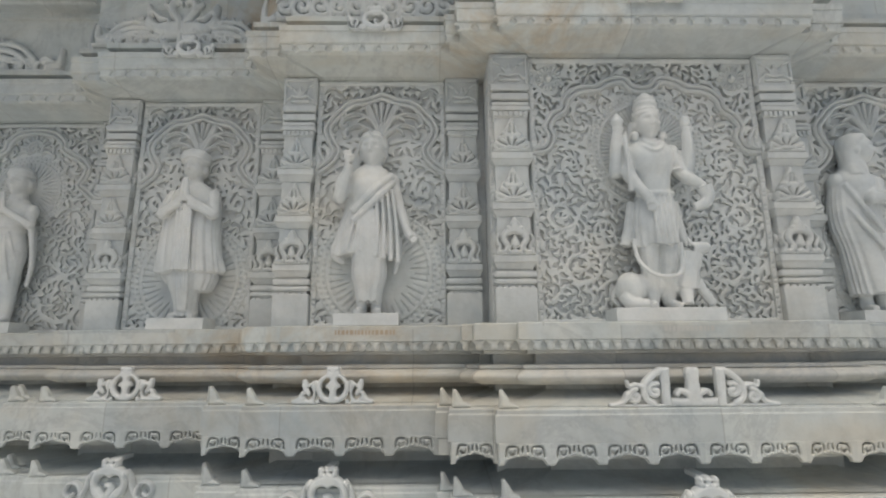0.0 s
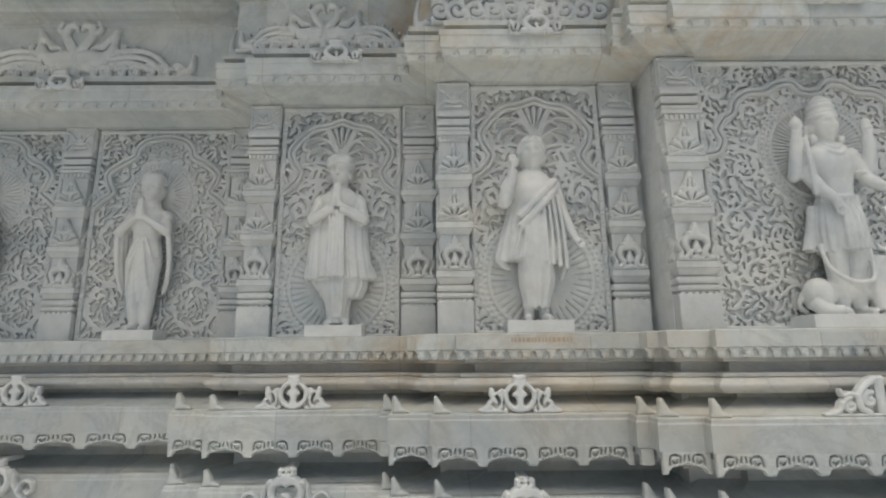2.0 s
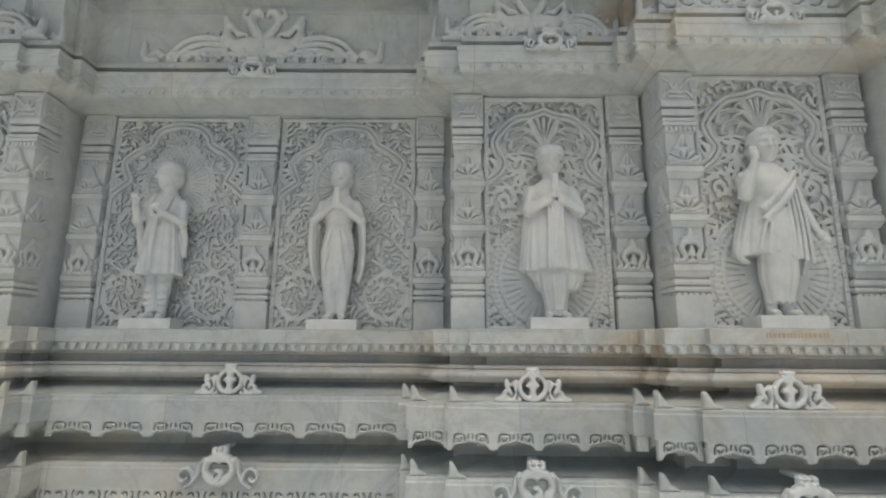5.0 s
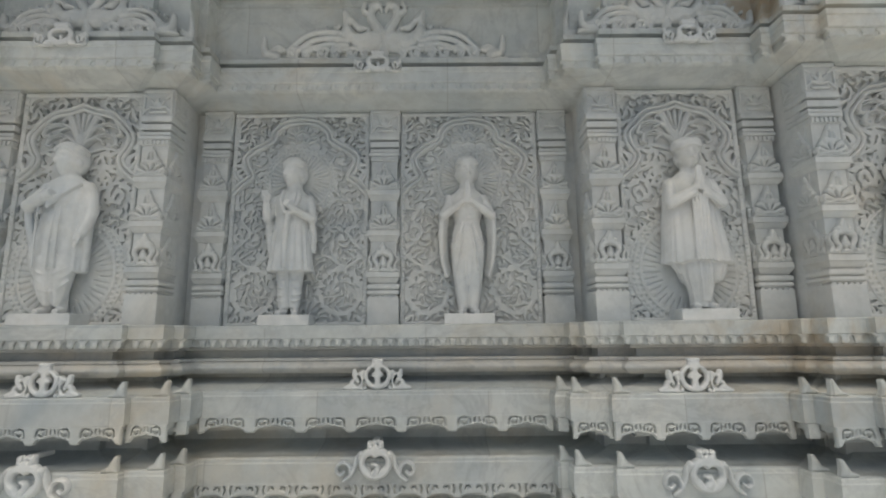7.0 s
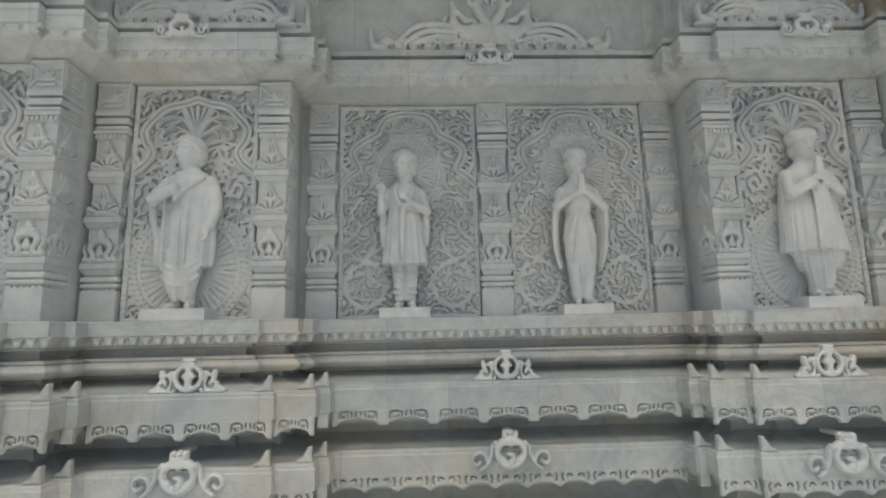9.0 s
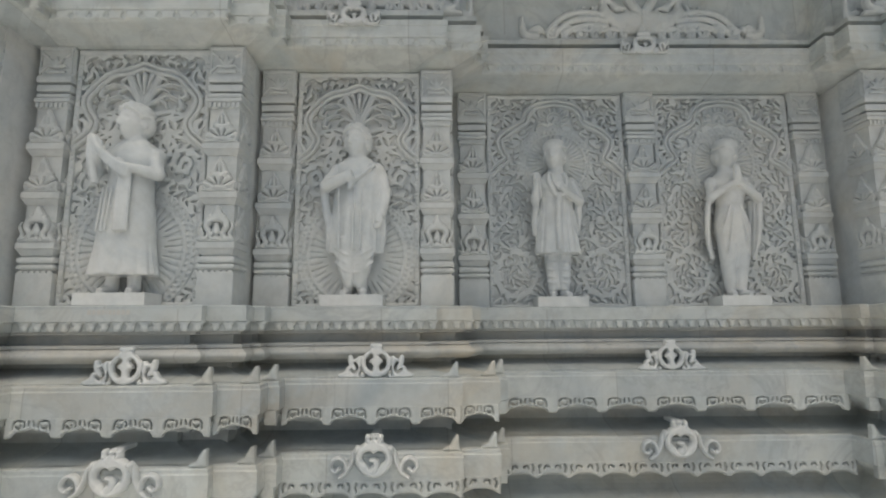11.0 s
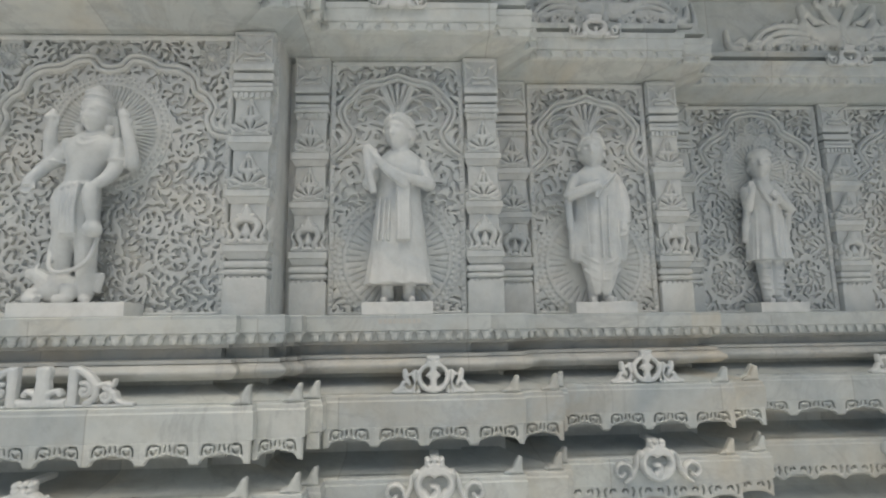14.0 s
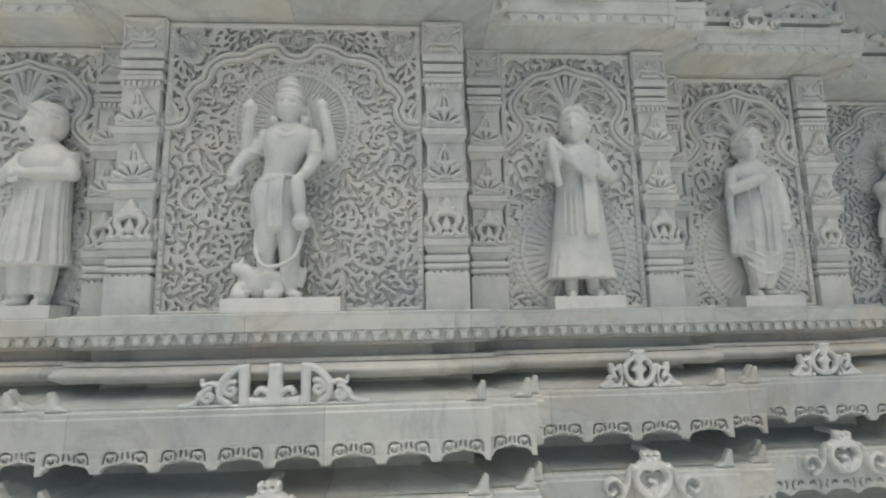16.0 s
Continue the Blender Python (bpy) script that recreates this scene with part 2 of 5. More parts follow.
ledge = sweep("ledge", [(-0.06, 1.65), (0.192, 1.65), (0.2, 1.643), (0.2, 1.562), (0.186, 1.558), (0.174, 1.556), (0.174, 1.508), (0.06, 1.506)], MOULD,
              "stained white marble ledge under the niches with a dentil edge")
sweep("frieze_moulding", [(0.10, 1.506), (0.15, 1.506), (0.15, 1.49), (0.095, 1.486), (0.095, 1.437), (0.175, 1.433), (0.175, 1.415), (0.08, 1.412)], DARKER, "recessed grey marble band with fillets")
sweep("torus_moulding", [(0.10, 1.413), (0.16, 1.413)] + arc(0.175, 1.41, 0.165, 1.335, 0.045, 8) + [(0.03, 1.332)], DARKER, "rounded white marble torus course")
eave = sweep("upper_eave", [(0.04, 1.34), (0.04, 1.305)] + arc(0.05, 1.30, 0.30, 1.243, -0.03) + [(0.30, 1.238), (0.330, 1.236), (0.338, 1.229), (0.339, 1.212), (0.345, 1.204), (0.345, 1.084), (0.318, 1.076), (0.318, 1.045), (0.14, 1.04)], MOULD,
             "grey-veined marble eave course with a pierced valance")
sweep("neck_moulding", [(0.13, 1.045), (0.20, 1.04), (0.20, 1.0), (0.16, 0.995), (0.16, 0.975)] + [(0.03, 0.97), (0.03, 0.90)] + arc(0.04, 0.895, 0.30, 0.845, -0.05, 7), MOULD, "shaded grey marble hollow course")
eave_low = sweep("lower_eave", [(0.28, 0.842), (0.330, 0.834), (0.338, 0.827), (0.339, 0.810), (0.345, 0.802), (0.345, 0.69), (0.318, 0.682), (0.318, 0.655), (0.14, 0.65), (0.12, 0.56)] + arc(0.12, 0.55, 0.34, 0.42, -0.05, 6) + [(0.36, 0.41), (0.36, 0.30), (0.42, 0.28), (0.42, -0.02)], MOULD,
                 "grey-veined marble lower eave course with pierced edging")
cornice = sweep("cornice", [(-0.06, 3.247), (0.05, 3.249)] + arc(0.06, 3.25, 0.235, 3.292, -0.012, 5) + [(0.245, 3.296), (0.252, 3.30), (0.252, 3.352), (0.270, 3.354), (0.274, 3.362), (0.274, 3.432), (0.280, 3.436), (0.282, 3.470), (0.17, 3.476), (0.17, 3.515), (0.25, 3.52), (0.252, 3.552), (0.19, 3.56), (0.19, 4.005)], MOULD,
                "white marble cornice with dentils over the niches")
sweep("attic_moulding", [(0.18, 4.0), (0.215, 4.003), (0.215, 4.018), (0.20, 4.022), (0.20, 4.06), (0.29, 4.068), (0.30, 4.09), (0.34, 4.10), (0.34, 4.19), (0.40, 4.22), (0.42, 4.26), (0.42, 4.34), (0.20, 4.36), (0.20, 5.40), (0.0, 5.40)], MOULD, "plain grey marble attic course")

# unseen slab above the attic, added only to keep light off it
light_block = bmesh.new()
box(light_block, AXIS - 7.2, AXIS + 7.2, 2.50, 4.4, 4.50, 4.62, 0.02)
tagged(part("roof_slab", light_block, MOULD), "plain marble slab out of view, added to shade the top of the wall", "roof", kind="structure")

floor = bmesh.new()
box(floor, -30, 22, -24, 4.4, -0.2, 0.0)
tagged(part("floor", floor, PAVE), "pale marble paved terrace", "floor", kind="structure")
ground = bmesh.new()
bmesh.ops.create_grid(ground, x_segments=4, y_segments=4, size=400)
bmesh.ops.translate(ground, verts=ground.verts, vec=(0, 0, -0.21))
tagged(part("ground", ground, EARTH), "pale dusty open ground", "ground", kind="structure")

# ---- pilasters ----


def gable_leaf():
    """A pointed bud over a fan of petals with a curl at each side, the crown of a pilaster's tier."""
    f = Field(-0.105, 0.105, 0.0, 0.215, 0.0042, -1)
    f.stroke([(0, 0.085), (0, 0.120)], 0.042, 0.040)
    f.stroke([(0, 0.120), (0, 0.208)], 0.040, 0.003)
    for sx in (-1, 1):
        f.dot(sx * 0.040, 0.108, 0.017)
        f.dot(sx * 0.058, 0.082, 0.017)
    for k in range(-2, 3):
        q = radians(90 - 31 * k)
        f.stroke([(0.010 * k, 0.022), (0.014 * k + 0.060 * math.cos(q), 0.022 + 0.056 * math.sin(q))], 0.010, 0.018)
    f.both(catmull([(0.035, 0.020), (0.062, 0.012), (0.086, 0.022), (0.090, 0.044), (0.074, 0.050), (0.068, 0.038)]), 0.012, 0.008)
    f.stroke([(-0.092, 0.0), (0.092, 0.0)], 0.013)
    for k in (-1.5, -0.5, 0.5, 1.5):
        q = radians(90 - 31 * k)
        f.stroke([(0.010 * k + 0.012 * math.cos(q), 0.040), (0.014 * k + 0.060 * math.cos(q), 0.022 + 0.060 * math.sin(q))], 0.0026, 0.0040, False)
    f.both([(0.012, 0.118), (0.010, 0.160)], 0.0026, 0.0020, False)
    f.clip(-0.102, 0.102, 0.0, 0.212)
    return f.mesh(0.038, 0.012, -0.004, None, 0.5)


def gable_lyre():
    """Two facing curls that hold up a small lobed bud, the lowest tier of a pilaster."""
    f = Field(-0.105, 0.105, 0.0, 0.225, 0.0042, -1)
    f.stroke([(0, 0.150), (0, 0.170)], 0.030, 0.026)
    f.stroke([(0, 0.170), (0, 0.214)], 0.026, 0.004)
    for sx in (-1, 1):
        f.dot(sx * 0.034, 0.150, 0.016)
    f.both(catmull([(0.010, 0.138), (0.046, 0.124), (0.058, 0.088), (0.040, 0.048), (0.056, 0.018), (0.078, 0.020)]), 0.021, 0.013)
    f.both(catmull([(0.092, 0.012), (0.078, 0.046), (0.094, 0.086), (0.084, 0.116)]), 0.012, 0.006)
    f.stroke([(0, 0.010), (0, 0.060)], 0.026, 0.024)
    f.stroke([(0, 0.060), (0, 0.110)], 0.024, 0.006)
    f.both(catmull([(0.012, 0.012), (0.030, 0.022), (0.026, 0.052)]), 0.012, 0.006)
    f.stroke([(-0.092, 0.0), (0.092, 0.0)], 0.013)
    f.clip(-0.102, 0.102, 0.0, 0.220)
    return f.mesh(0.038, 0.012, -0.004, None, 0.5)


def cap_flower():
    f = Field(-0.1, 0.1, 0.0, 0.18, 0.0045, -1)
    for a in range(5):
        q = radians(90 + (a - 2) * 42)
        f.stroke([(0.01 * math.cos(q), 0.05 + 0.01 * math.sin(q)), (0.055 * math.cos(q), 0.055 + 0.06 * math.sin(q))], 0.012, 0.008)
    f.both([(0.085, 0.14), (0.055, 0.12)], 0.010, 0.006)
    f.both([(0.085, 0.03), (0.06, 0.05)], 0.010, 0.006)
    f.stroke([(-0.05, 0.022), (0.05, 0.022)], 0.009)
    f.ring(0, 0.085, 0.0, 0.018)
    for x in (-0.093, 0.093):
        f.stroke([(x, 0.008), (x, 0.165)], 0.006)
    f.stroke([(-0.093, 0.168), (0.093, 0.168)], 0.006)
    f.clip(-0.1, 0.1, 0, 0.178)
    return f.mesh(0.014, 0.010, -0.003)


def pilaster(x, y, w, parent_mesh):
    """A carved pilaster: base block, torus, three tiers of leaves, fillets and a square cap."""
    base = new("pilaster", None)
    base.location = (x, y, 1.65)
    tagged(base, "carved white marble pilaster with three leaf tiers beside a niche", "pilaster", group="pilasters of the niches")
    holder, tiers = {}, []
    for name, mesh, z in parent_mesh:
        if name in ("leaf_tier", "lyre_tier", "cap_flower"):
            under = holder["cap_block"] if name == "cap_flower" else tiers.pop(0)
            share(name, mesh, under, 0, 0, z)
            for turn, off in ((90, 0.094), (-90, -0.094)):
                off = off * 0.95 if name != "cap_flower" else off * 1.1
                side = share(name, mesh, under, off, 0.105, z, 0.95)
                side.rotation_euler, side.scale = (0, 0, radians(turn)), (0.95, 0.6, 1)
        else:
            ob = share(name, mesh, base, 0, 0, 0, w / 0.21)
            holder[name] = ob
            if name == "tier_block":
                tiers.append(ob)
    return base


def blocks(levels, bevel=0.004):
    bm = bmesh.new()
    for z0, z1, hw, proud in levels:
        box(bm, -hw, hw, -proud, 0.21, z0, z1, bevel)
    return bm


def flare(bm, z0, z1, w0, w1, p0, p1):
    """A block that widens from its foot to its top, back face in the wall."""
    r = bmesh.ops.create_cube(bm, size=1.0)
    for v in r["verts"]:
        up = v.co.z > 0
        w, p = (w1, p1) if up else (w0, p0)
        v.co = Vector((w if v.co.x > 0 else -w, 0.21 if v.co.y > 0 else -p, z1 if up else z0))
    return bm


def hidden_mesh(name, data, material, rounded=False):
    """A mesh to be shared out; only the mesh is kept."""
    me = bpy.data.meshes.new(name)
    if isinstance(data, bmesh.types.BMesh):
        data.to_mesh(me)
        data.free()
    else:
        me.from_pydata(*data)
    me.materials.append(material)
    if rounded:
        me.polygons.foreach_set("use_smooth", [True] * len(me.polygons))
    return me


shaft = hidden_mesh("shaft", blocks([(0.30, 1.20, 0.088, -0.008)], 0), CARVED)
foot = hidden_mesh("base_block", blocks([(0.0, 0.196, 0.107, 0.006)], 0.005), CARVED)
ring_bm = blocks([(0.214, 0.244, 0.111, 0.010), (0.250, 0.288, 0.111, 0.012)], 0.013)
box(ring_bm, -0.09, 0.09, 0.012, 0.2, 0.19, 0.3)
for k in range(6):
    box(ring_bm, -0.096 + k * 0.034, -0.074 + k * 0.034, -0.004, 0.012, 0.186, 0.207, 0.004)
collar = hidden_mesh("torus_collar", ring_bm, CARVED)


def tier(z):
    """The flared plinth of one tier, its top at z."""
    bm = blocks([(z - 0.040, z, 0.113, 0.026)], 0.005)
    flare(bm, z - 0.074, z - 0.041, 0.092, 0.109, 0.000, 0.020)
    return hidden_mesh("tier_block", bm, CARVED)


tier_low, tier_mid, tier_top = tier(0.372), tier(0.672), tier(0.972)
bands = blocks([(1.195, 1.235, 0.096, 0.0), (1.235, 1.262, 0.108, 0.014), (1.266, 1.292, 0.102, 0.006), (1.305, 1.348, 0.104, 0.008), (1.362, 1.402, 0.107, 0.014)], 0.007)
for k in range(7):
    box(bands, -0.092 + k * 0.028, -0.076 + k * 0.028, -0.012, 0.01, 1.2, 1.23)
bands = hidden_mesh("capital_neck", bands, CARVED)
cap = hidden_mesh("cap_block", blocks([(1.404, 1.58, 0.104, -0.004), (1.575, 1.597, 0.107, 0.006)]), CARVED)
leaf_me = hidden_mesh("leaf_tier", gable_leaf(), CARVED, True)
lyre_me = hidden_mesh("lyre_tier", gable_lyre(), CARVED, True)
flower_me = hidden_mesh("cap_flower", cap_flower(), CARVED, True)
PIECES = [("shaft", shaft, 0), ("base_block", foot, 0), ("torus_collar", collar, 0), ("tier_block", tier_low, 0), ("tier_block", tier_mid, 0), ("tier_block", tier_top, 0),
          ("capital_neck", bands, 0), ("cap_block", cap, 0), ("lyre_tier", lyre_me, 0.372), ("leaf_tier", leaf_me, 0.672), ("leaf_tier", leaf_me, 0.972), ("cap_flower", flower_me, 1.412)]
for s, y, w in [(1.505, THIRD, 0.21), (2.565, THIRD, 0.22), (2.795, SECOND, 0.21), (3.835, SECOND, 0.21), (4.10, FRONT, 0.225), (5.695, FRONT, 0.225), (1.245, DEEP, 0.21), (5.975, SECOND, 0.21), (7.02, SECOND, 0.21)]:
    for side in (-1, 1):
        pilaster(AXIS + side * s, y - 0.045, w, PIECES)
pilaster(AXIS, DEEP - 0.05, 0.22, PIECES)

# ---- pierced panels ----


def comma(f, cx, cz, a, length, r, bend):
    pts, x, z = [], 0.0, 0.0
    for k in range(7):
        pts.append((x, z))
        x, z = x + length / 6 * math.cos(a + bend * k / 6), z + length / 6 * math.sin(a + bend * k / 6)
    mx, mz = pts[3]
    f.stroke([(cx + p - mx, cz + q - mz) for p, q in pts], r, r * 0.22, False)


def foliage(f, inside, gap, size, rng, scrolls):
    """Leaf-shaped piercings: first in rings round the scrolls, leaning off the stem, then filling what is left."""
    x1, z0, z1 = f.x[-2], f.z[1], f.z[-2]
    done = []

    def leaf(x, z, a, k, bend):
        near = gap * (0.72 + 0.28 * k)
        if not inside(x, z) or any((x - p) ** 2 + (z - q) ** 2 < near * near for p, q in done):
            return
        done.append((x, z))
        n, r = size * k * 0.98, size * (0.14 + 0.13 * k)
        comma(f, x, z, a, n, r, bend)
        comma(f, -x, z, math.pi - a, n, r, -bend)

    centres = list(scrolls)
    for _ in range(400):
        c = (rng.uniform(0.03, x1), rng.uniform(z0, z1))
        if all(math.dist(c, d) > gap * 4.6 for d in centres):
            centres.append(c)
    for cx, cz in centres:
        way = rng.choice((-1, 1))
        for ring_, lean in ((gap * 0.75, -0.1), (gap * 1.75, 0.32), (gap * 2.75, -0.35)):
            n, turn = max(3, round(2 * math.pi * ring_ / (gap * 1.12))), rng.uniform(0, 6)
            for k in range(n):
                q = turn + 2 * math.pi * k / n
                leaf(cx + ring_ * math.cos(q), cz + ring_ * math.sin(q), q + way * (math.pi / 2 - lean), rng.uniform(0.75, 1.45), way * rng.uniform(0.9, 2.0))
    for _ in range(5000):
        leaf(rng.uniform(0, x1), rng.uniform(z0, z1), rng.uniform(0, 6.3), rng.uniform(0.45, 1.0), rng.choice((-1, 1)) * rng.uniform(0.5, 1.9))


def border(f, hw, top, w=0.016):
    f.both([(hw - w, 0), (hw - w, top)], w)
    f.stroke([(-hw, top - w), (hw, top - w)], w)
    f.stroke([(-hw, 0.01), (hw, 0.01)], 0.012)
    for k in range(int(top / 0.028)):
        for sx in (-1, 1):
            f.dot(sx * (hw - 0.022), 0.02 + k * 0.028, 0.0042, False) if k % 3 else None


H = 1.594


def lace(hw):
    return Field(-hw, hw, 0, H, 0.0055, 0.02)


def frame_part(hw):
    """The beaded border strip of a panel."""
    f = Field(-hw, hw, 0, H, 0.0062, -1)
    border(f, hw, H)
    f.clip(-hw, hw, 0, H)
    return f.mesh(0.054, 0.012, 0.010, None, 0.8)


def arch_part(hw, arch, w=0.030):
    """The lobed band that stands proud of the lace."""
    f = Field(-hw, hw, arch[0][1] - 0.06, H, 0.005, -1)
    f.both(arch, w)
    f.both(catmull([(arch[0][0] - 0.02, arch[0][1]), (arch[0][0] - 0.045, arch[0][1] + 0.06), (arch[0][0] - 0.01, arch[0][1] + 0.13)]), 0.018, 0.010)
    f.clip(-hw + 0.004, hw - 0.004, 0, H)
    f.both(arch, 0.0035, add=False)
    return f.mesh(0.062, 0.014, 0.010, None, 0.72)


def halo_part(r, inner, rx, beads, rays, low):
    """A sunburst disc with a beaded rim and cut rays, cropped at its foot."""
    f = Field(-r * rx - 0.01, r * rx + 0.01, -r - 0.01, r + 0.01, 0.0042, -1)
    d = np.hypot(f.X / rx, f.Z)
    f.f = np.minimum(0.02, r - d)
    for k in range(rays):
        q = 2 * math.pi * (k + 0.5) / rays
        c, s = math.cos(q), math.sin(q)
        f.stroke([(rx * (inner + 0.03 * (k % 2)) * c, (inner + 0.03 * (k % 2)) * s), (rx * r * 0.77 * c, r * 0.77 * s)], 0.0024, 0.0050, False)
    for k in range(beads):
        q = 2 * math.pi * k / beads
        f.dot(rx * r * 0.87 * math.cos(q), r * 0.87 * math.sin(q), 0.0088, False)
        f.dot(rx * r * 0.955 * math.cos(q + 0.07), r * 0.955 * math.sin(q + 0.07), 0.0076, False)
    if low is not None:
        f.f = np.minimum(f.f, f.Z - low)
    swell = 0.010 * np.clip(1 - (d / (r * 0.72)) ** 2, 0, 1) + 0.005 * (np.abs(d / r - 0.80) < 0.035)
    return f.mesh(0.038, 0.006, -0.012, swell, 0.85)


def fan_part():
    """An upright sheaf of palm blades with broad grooved fronds drooping to both sides."""
    f = Field(-0.30, 0.30, 0, 0.34, 0.0046, -1)
    for k in range(5):
        q = radians(90 - (k - 2) * 9)
        f.stroke([(0.010 * (k - 2), 0.04), (0.018 * (k - 2) + 0.17 * math.cos(q), 0.080 + 0.175 * math.sin(q) - 0.006 * (k - 2) ** 2)], 0.010, 0.0185)
    for r, h, w in ((0.235, 0.225, 0.019), (0.262, 0.150, 0.020), (0.235, 0.075, 0.019)):
        f.both(catmull([(0.02, h * 0.40), (0.03 + r * 0.18, h + 0.005), (0.02 + r * 0.55, h + 0.036), (r * 0.92, h + 0.010), (r, h - 0.034)]), w * 0.72, w * 0.80)
        f.both(catmull([(r, h - 0.034), (r * 0.90, h - 0.050), (r * 0.84, h - 0.028)]), w * 0.66, 0.007)
        f.both(catmull([(0.05 + r * 0.22, h + 0.006), (0.02 + r * 0.55, h + 0.036), (r * 0.90, h + 0.010)]), 0.0024, 0.002, False)
        f.both(catmull([(r * 0.40, h + 0.015), (r * 0.56, h - 0.004), (r * 0.60, h - 0.026)]), 0.010, 0.008)
    for k in (-1.5, -0.5, 0.5, 1.5):
        q = radians(90 - k * 9)
        f.stroke([(0.010 * k, 0.12), (0.018 * k + 0.17 * math.cos(q), 0.085 + 0.175 * math.sin(q))], 0.0016, 0.0034, False)
    f.clip(-0.29, 0.29, 0.0, 0.33)
    return f.mesh(0.050, 0.010, -0.012, None, 0.60)


def crown_part():
    """A heart-shaped bud in a ring of small petals, under the crown of a cusped arch."""
    f = Field(-0.16, 0.16, -0.06, 0.13, 0.0042, -1)
    for k in range(11):
        q = radians(-10 + 20 * k)
        f.stroke([(0.072 * math.cos(q), 0.072 * math.sin(q)), (0.104 * math.cos(q), 0.104 * math.sin(q))], 0.009, 0.0125)
    f.both(catmull([(0.0, 0.072), (0.034, 0.056), (0.056, 0.022), (0.040, -0.020), (0.010, -0.012), (0.022, 0.010)]), 0.010, 0.008)
    f.stroke([(0, 0.010), (0, 0.040)], 0.014, 0.006)
    f.both(catmull([(0.05, -0.03), (0.09, -0.020), (0.128, -0.036)]), 0.012, 0.006)
    f.clip(-0.15, 0.15, -0.055, 0.125)
    return f.mesh(0.052, 0.010, -0.010, None, 0.6)


def rosette_part():
    f = Field(-0.09, 0.09, -0.09, 0.09, 0.0045, -1)
    f.f = np.minimum(0.015, 0.082 - np.hypot(f.X, f.Z))
    for k in range(16):
        q = 2 * math.pi * k / 16
        f.dot(0.068 * math.cos(q), 0.068 * math.sin(q), 0.006, False)
        f.stroke([(0.026 * math.cos(q), 0.026 * math.sin(q)), (0.05 * math.cos(q), 0.05 * math.sin(q))], 0.002, 0.004, False)
    f.ring(0, 0, 0.0, 0.018)
    return f.mesh(0.062, 0.010, 0.012, 0.008 * np.clip(1 - np.hypot(f.X, f.Z) / 0.05, 0, 1))


PALM_ARCH = catmull([(0.402, 0.97), (0.31, 1.05), (0.285, 1.12), (0.325, 1.19), (0.34, 1.27), (0.285, 1.35), (0.20, 1.43), (0.09, 1.455), (0.0, 1.49)])
CUSP_ARCH = catmull([(0.493, 0.98), (0.425, 1.045), (0.365, 1.095), (0.395, 1.16), (0.410, 1.235), (0.355, 1.295), (0.310, 1.325), (0.265, 1.35), (0.215, 1.385), (0.200, 1.44), (0.135, 1.505), (0.0, 1.53)])
WIDE_ARCH = catmull([(0.662, 1.0), (0.585, 1.02), (0.555, 1.09), (0.575, 1.15), (0.535, 1.22), (0.48, 1.26), (0.455, 1.33), (0.38, 1.385), (0.27, 1.40), (0.20, 1.44), (0.11, 1.45), (0.06, 1.40), (0.0, 1.385)])


def spandrel(f, arch, lift):
    """Relief of the stone outside an arch, which stands proud of the field inside it."""
    ring = [(x, z) for x, z in arch] + [(0.0, 9.0), (9.0, 9.0), (9.0, arch[0][1])]
    X, Z = np.abs(f.X), f.Z
    inside = np.zeros(X.shape, bool)
    for (x0, z0), (x1, z1) in zip(ring, ring[1:] + ring[:1]):
        if z0 != z1:
            inside ^= ((z0 > Z) != (z1 > Z)) & (X < (x1 - x0) * (Z - z0) / (z1 - z0) + x0)
    return lift * inside


def palm_lace(hw):
    f = lace(hw)
    rng = random.Random(5)
    scrolls = [(0.20, 1.20), (0.25, 0.85), (0.14, 1.36), (0.33, 1.45), (0.1, 0.9), (0.33, 0.6)]
    away = lambda x, z: math.hypot(x, z - 0.335) > 0.405
    fan = lambda x, z: (x / 0.27) ** 2 + ((z - 1.29) / 0.17) ** 2 > 1
    foliage(f, lambda x, z: z > 0.66 and away(x, z) and fan(x, z) and x < hw - 0.04 and z < H - 0.035, 0.047, 0.062, rng, scrolls)
    f.f = np.minimum(f.f, 0.10 * ((f.X / 0.262) ** 2 + ((f.Z - 1.30) / 0.158) ** 2 - 1))
    foliage(f, lambda x, z: z < 0.66 and away(x, z) and x < hw - 0.035 and z > 0.02, 0.036, 0.036, rng, scrolls)
    for cx, cz, r, st, h in ((0.22, 1.12, 0.075, 2.6, 1), (0.27, 0.87, 0.090, 0.4, 1), (0.17, 0.98, 0.075, 3.6, -1)):
        f.both(spiral(cx, cz, r, 1.4, st, h), 0.010, 0.013)
    f.both(catmull([(0.06, 1.17), (0.16, 1.195), (0.27, 1.165), (0.33, 1.10)]), 0.012, 0.009)
    f.both(catmull([(0.05, 1.05), (0.15, 1.065), (0.26, 1.02), (0.36, 0.96)]), 0.012, 0.009)
    f.both([(0.222, 1.09), (0.246, 1.14)], 0.011, 0.016, False)
    f.both([(0.276, 1.20), (0.284, 1.26)], 0.015, 0.012, False)
    f.both([(0.240, 1.325), (0.185, 1.375)], 0.014, 0.010, False)
    f.both(PALM_ARCH, 0.030)
    f.clip(-hw, hw, 0, H)
    return f.mesh(0.030, 0.007, -0.012, spandrel(f, PALM_ARCH, 0.011), 0.85)


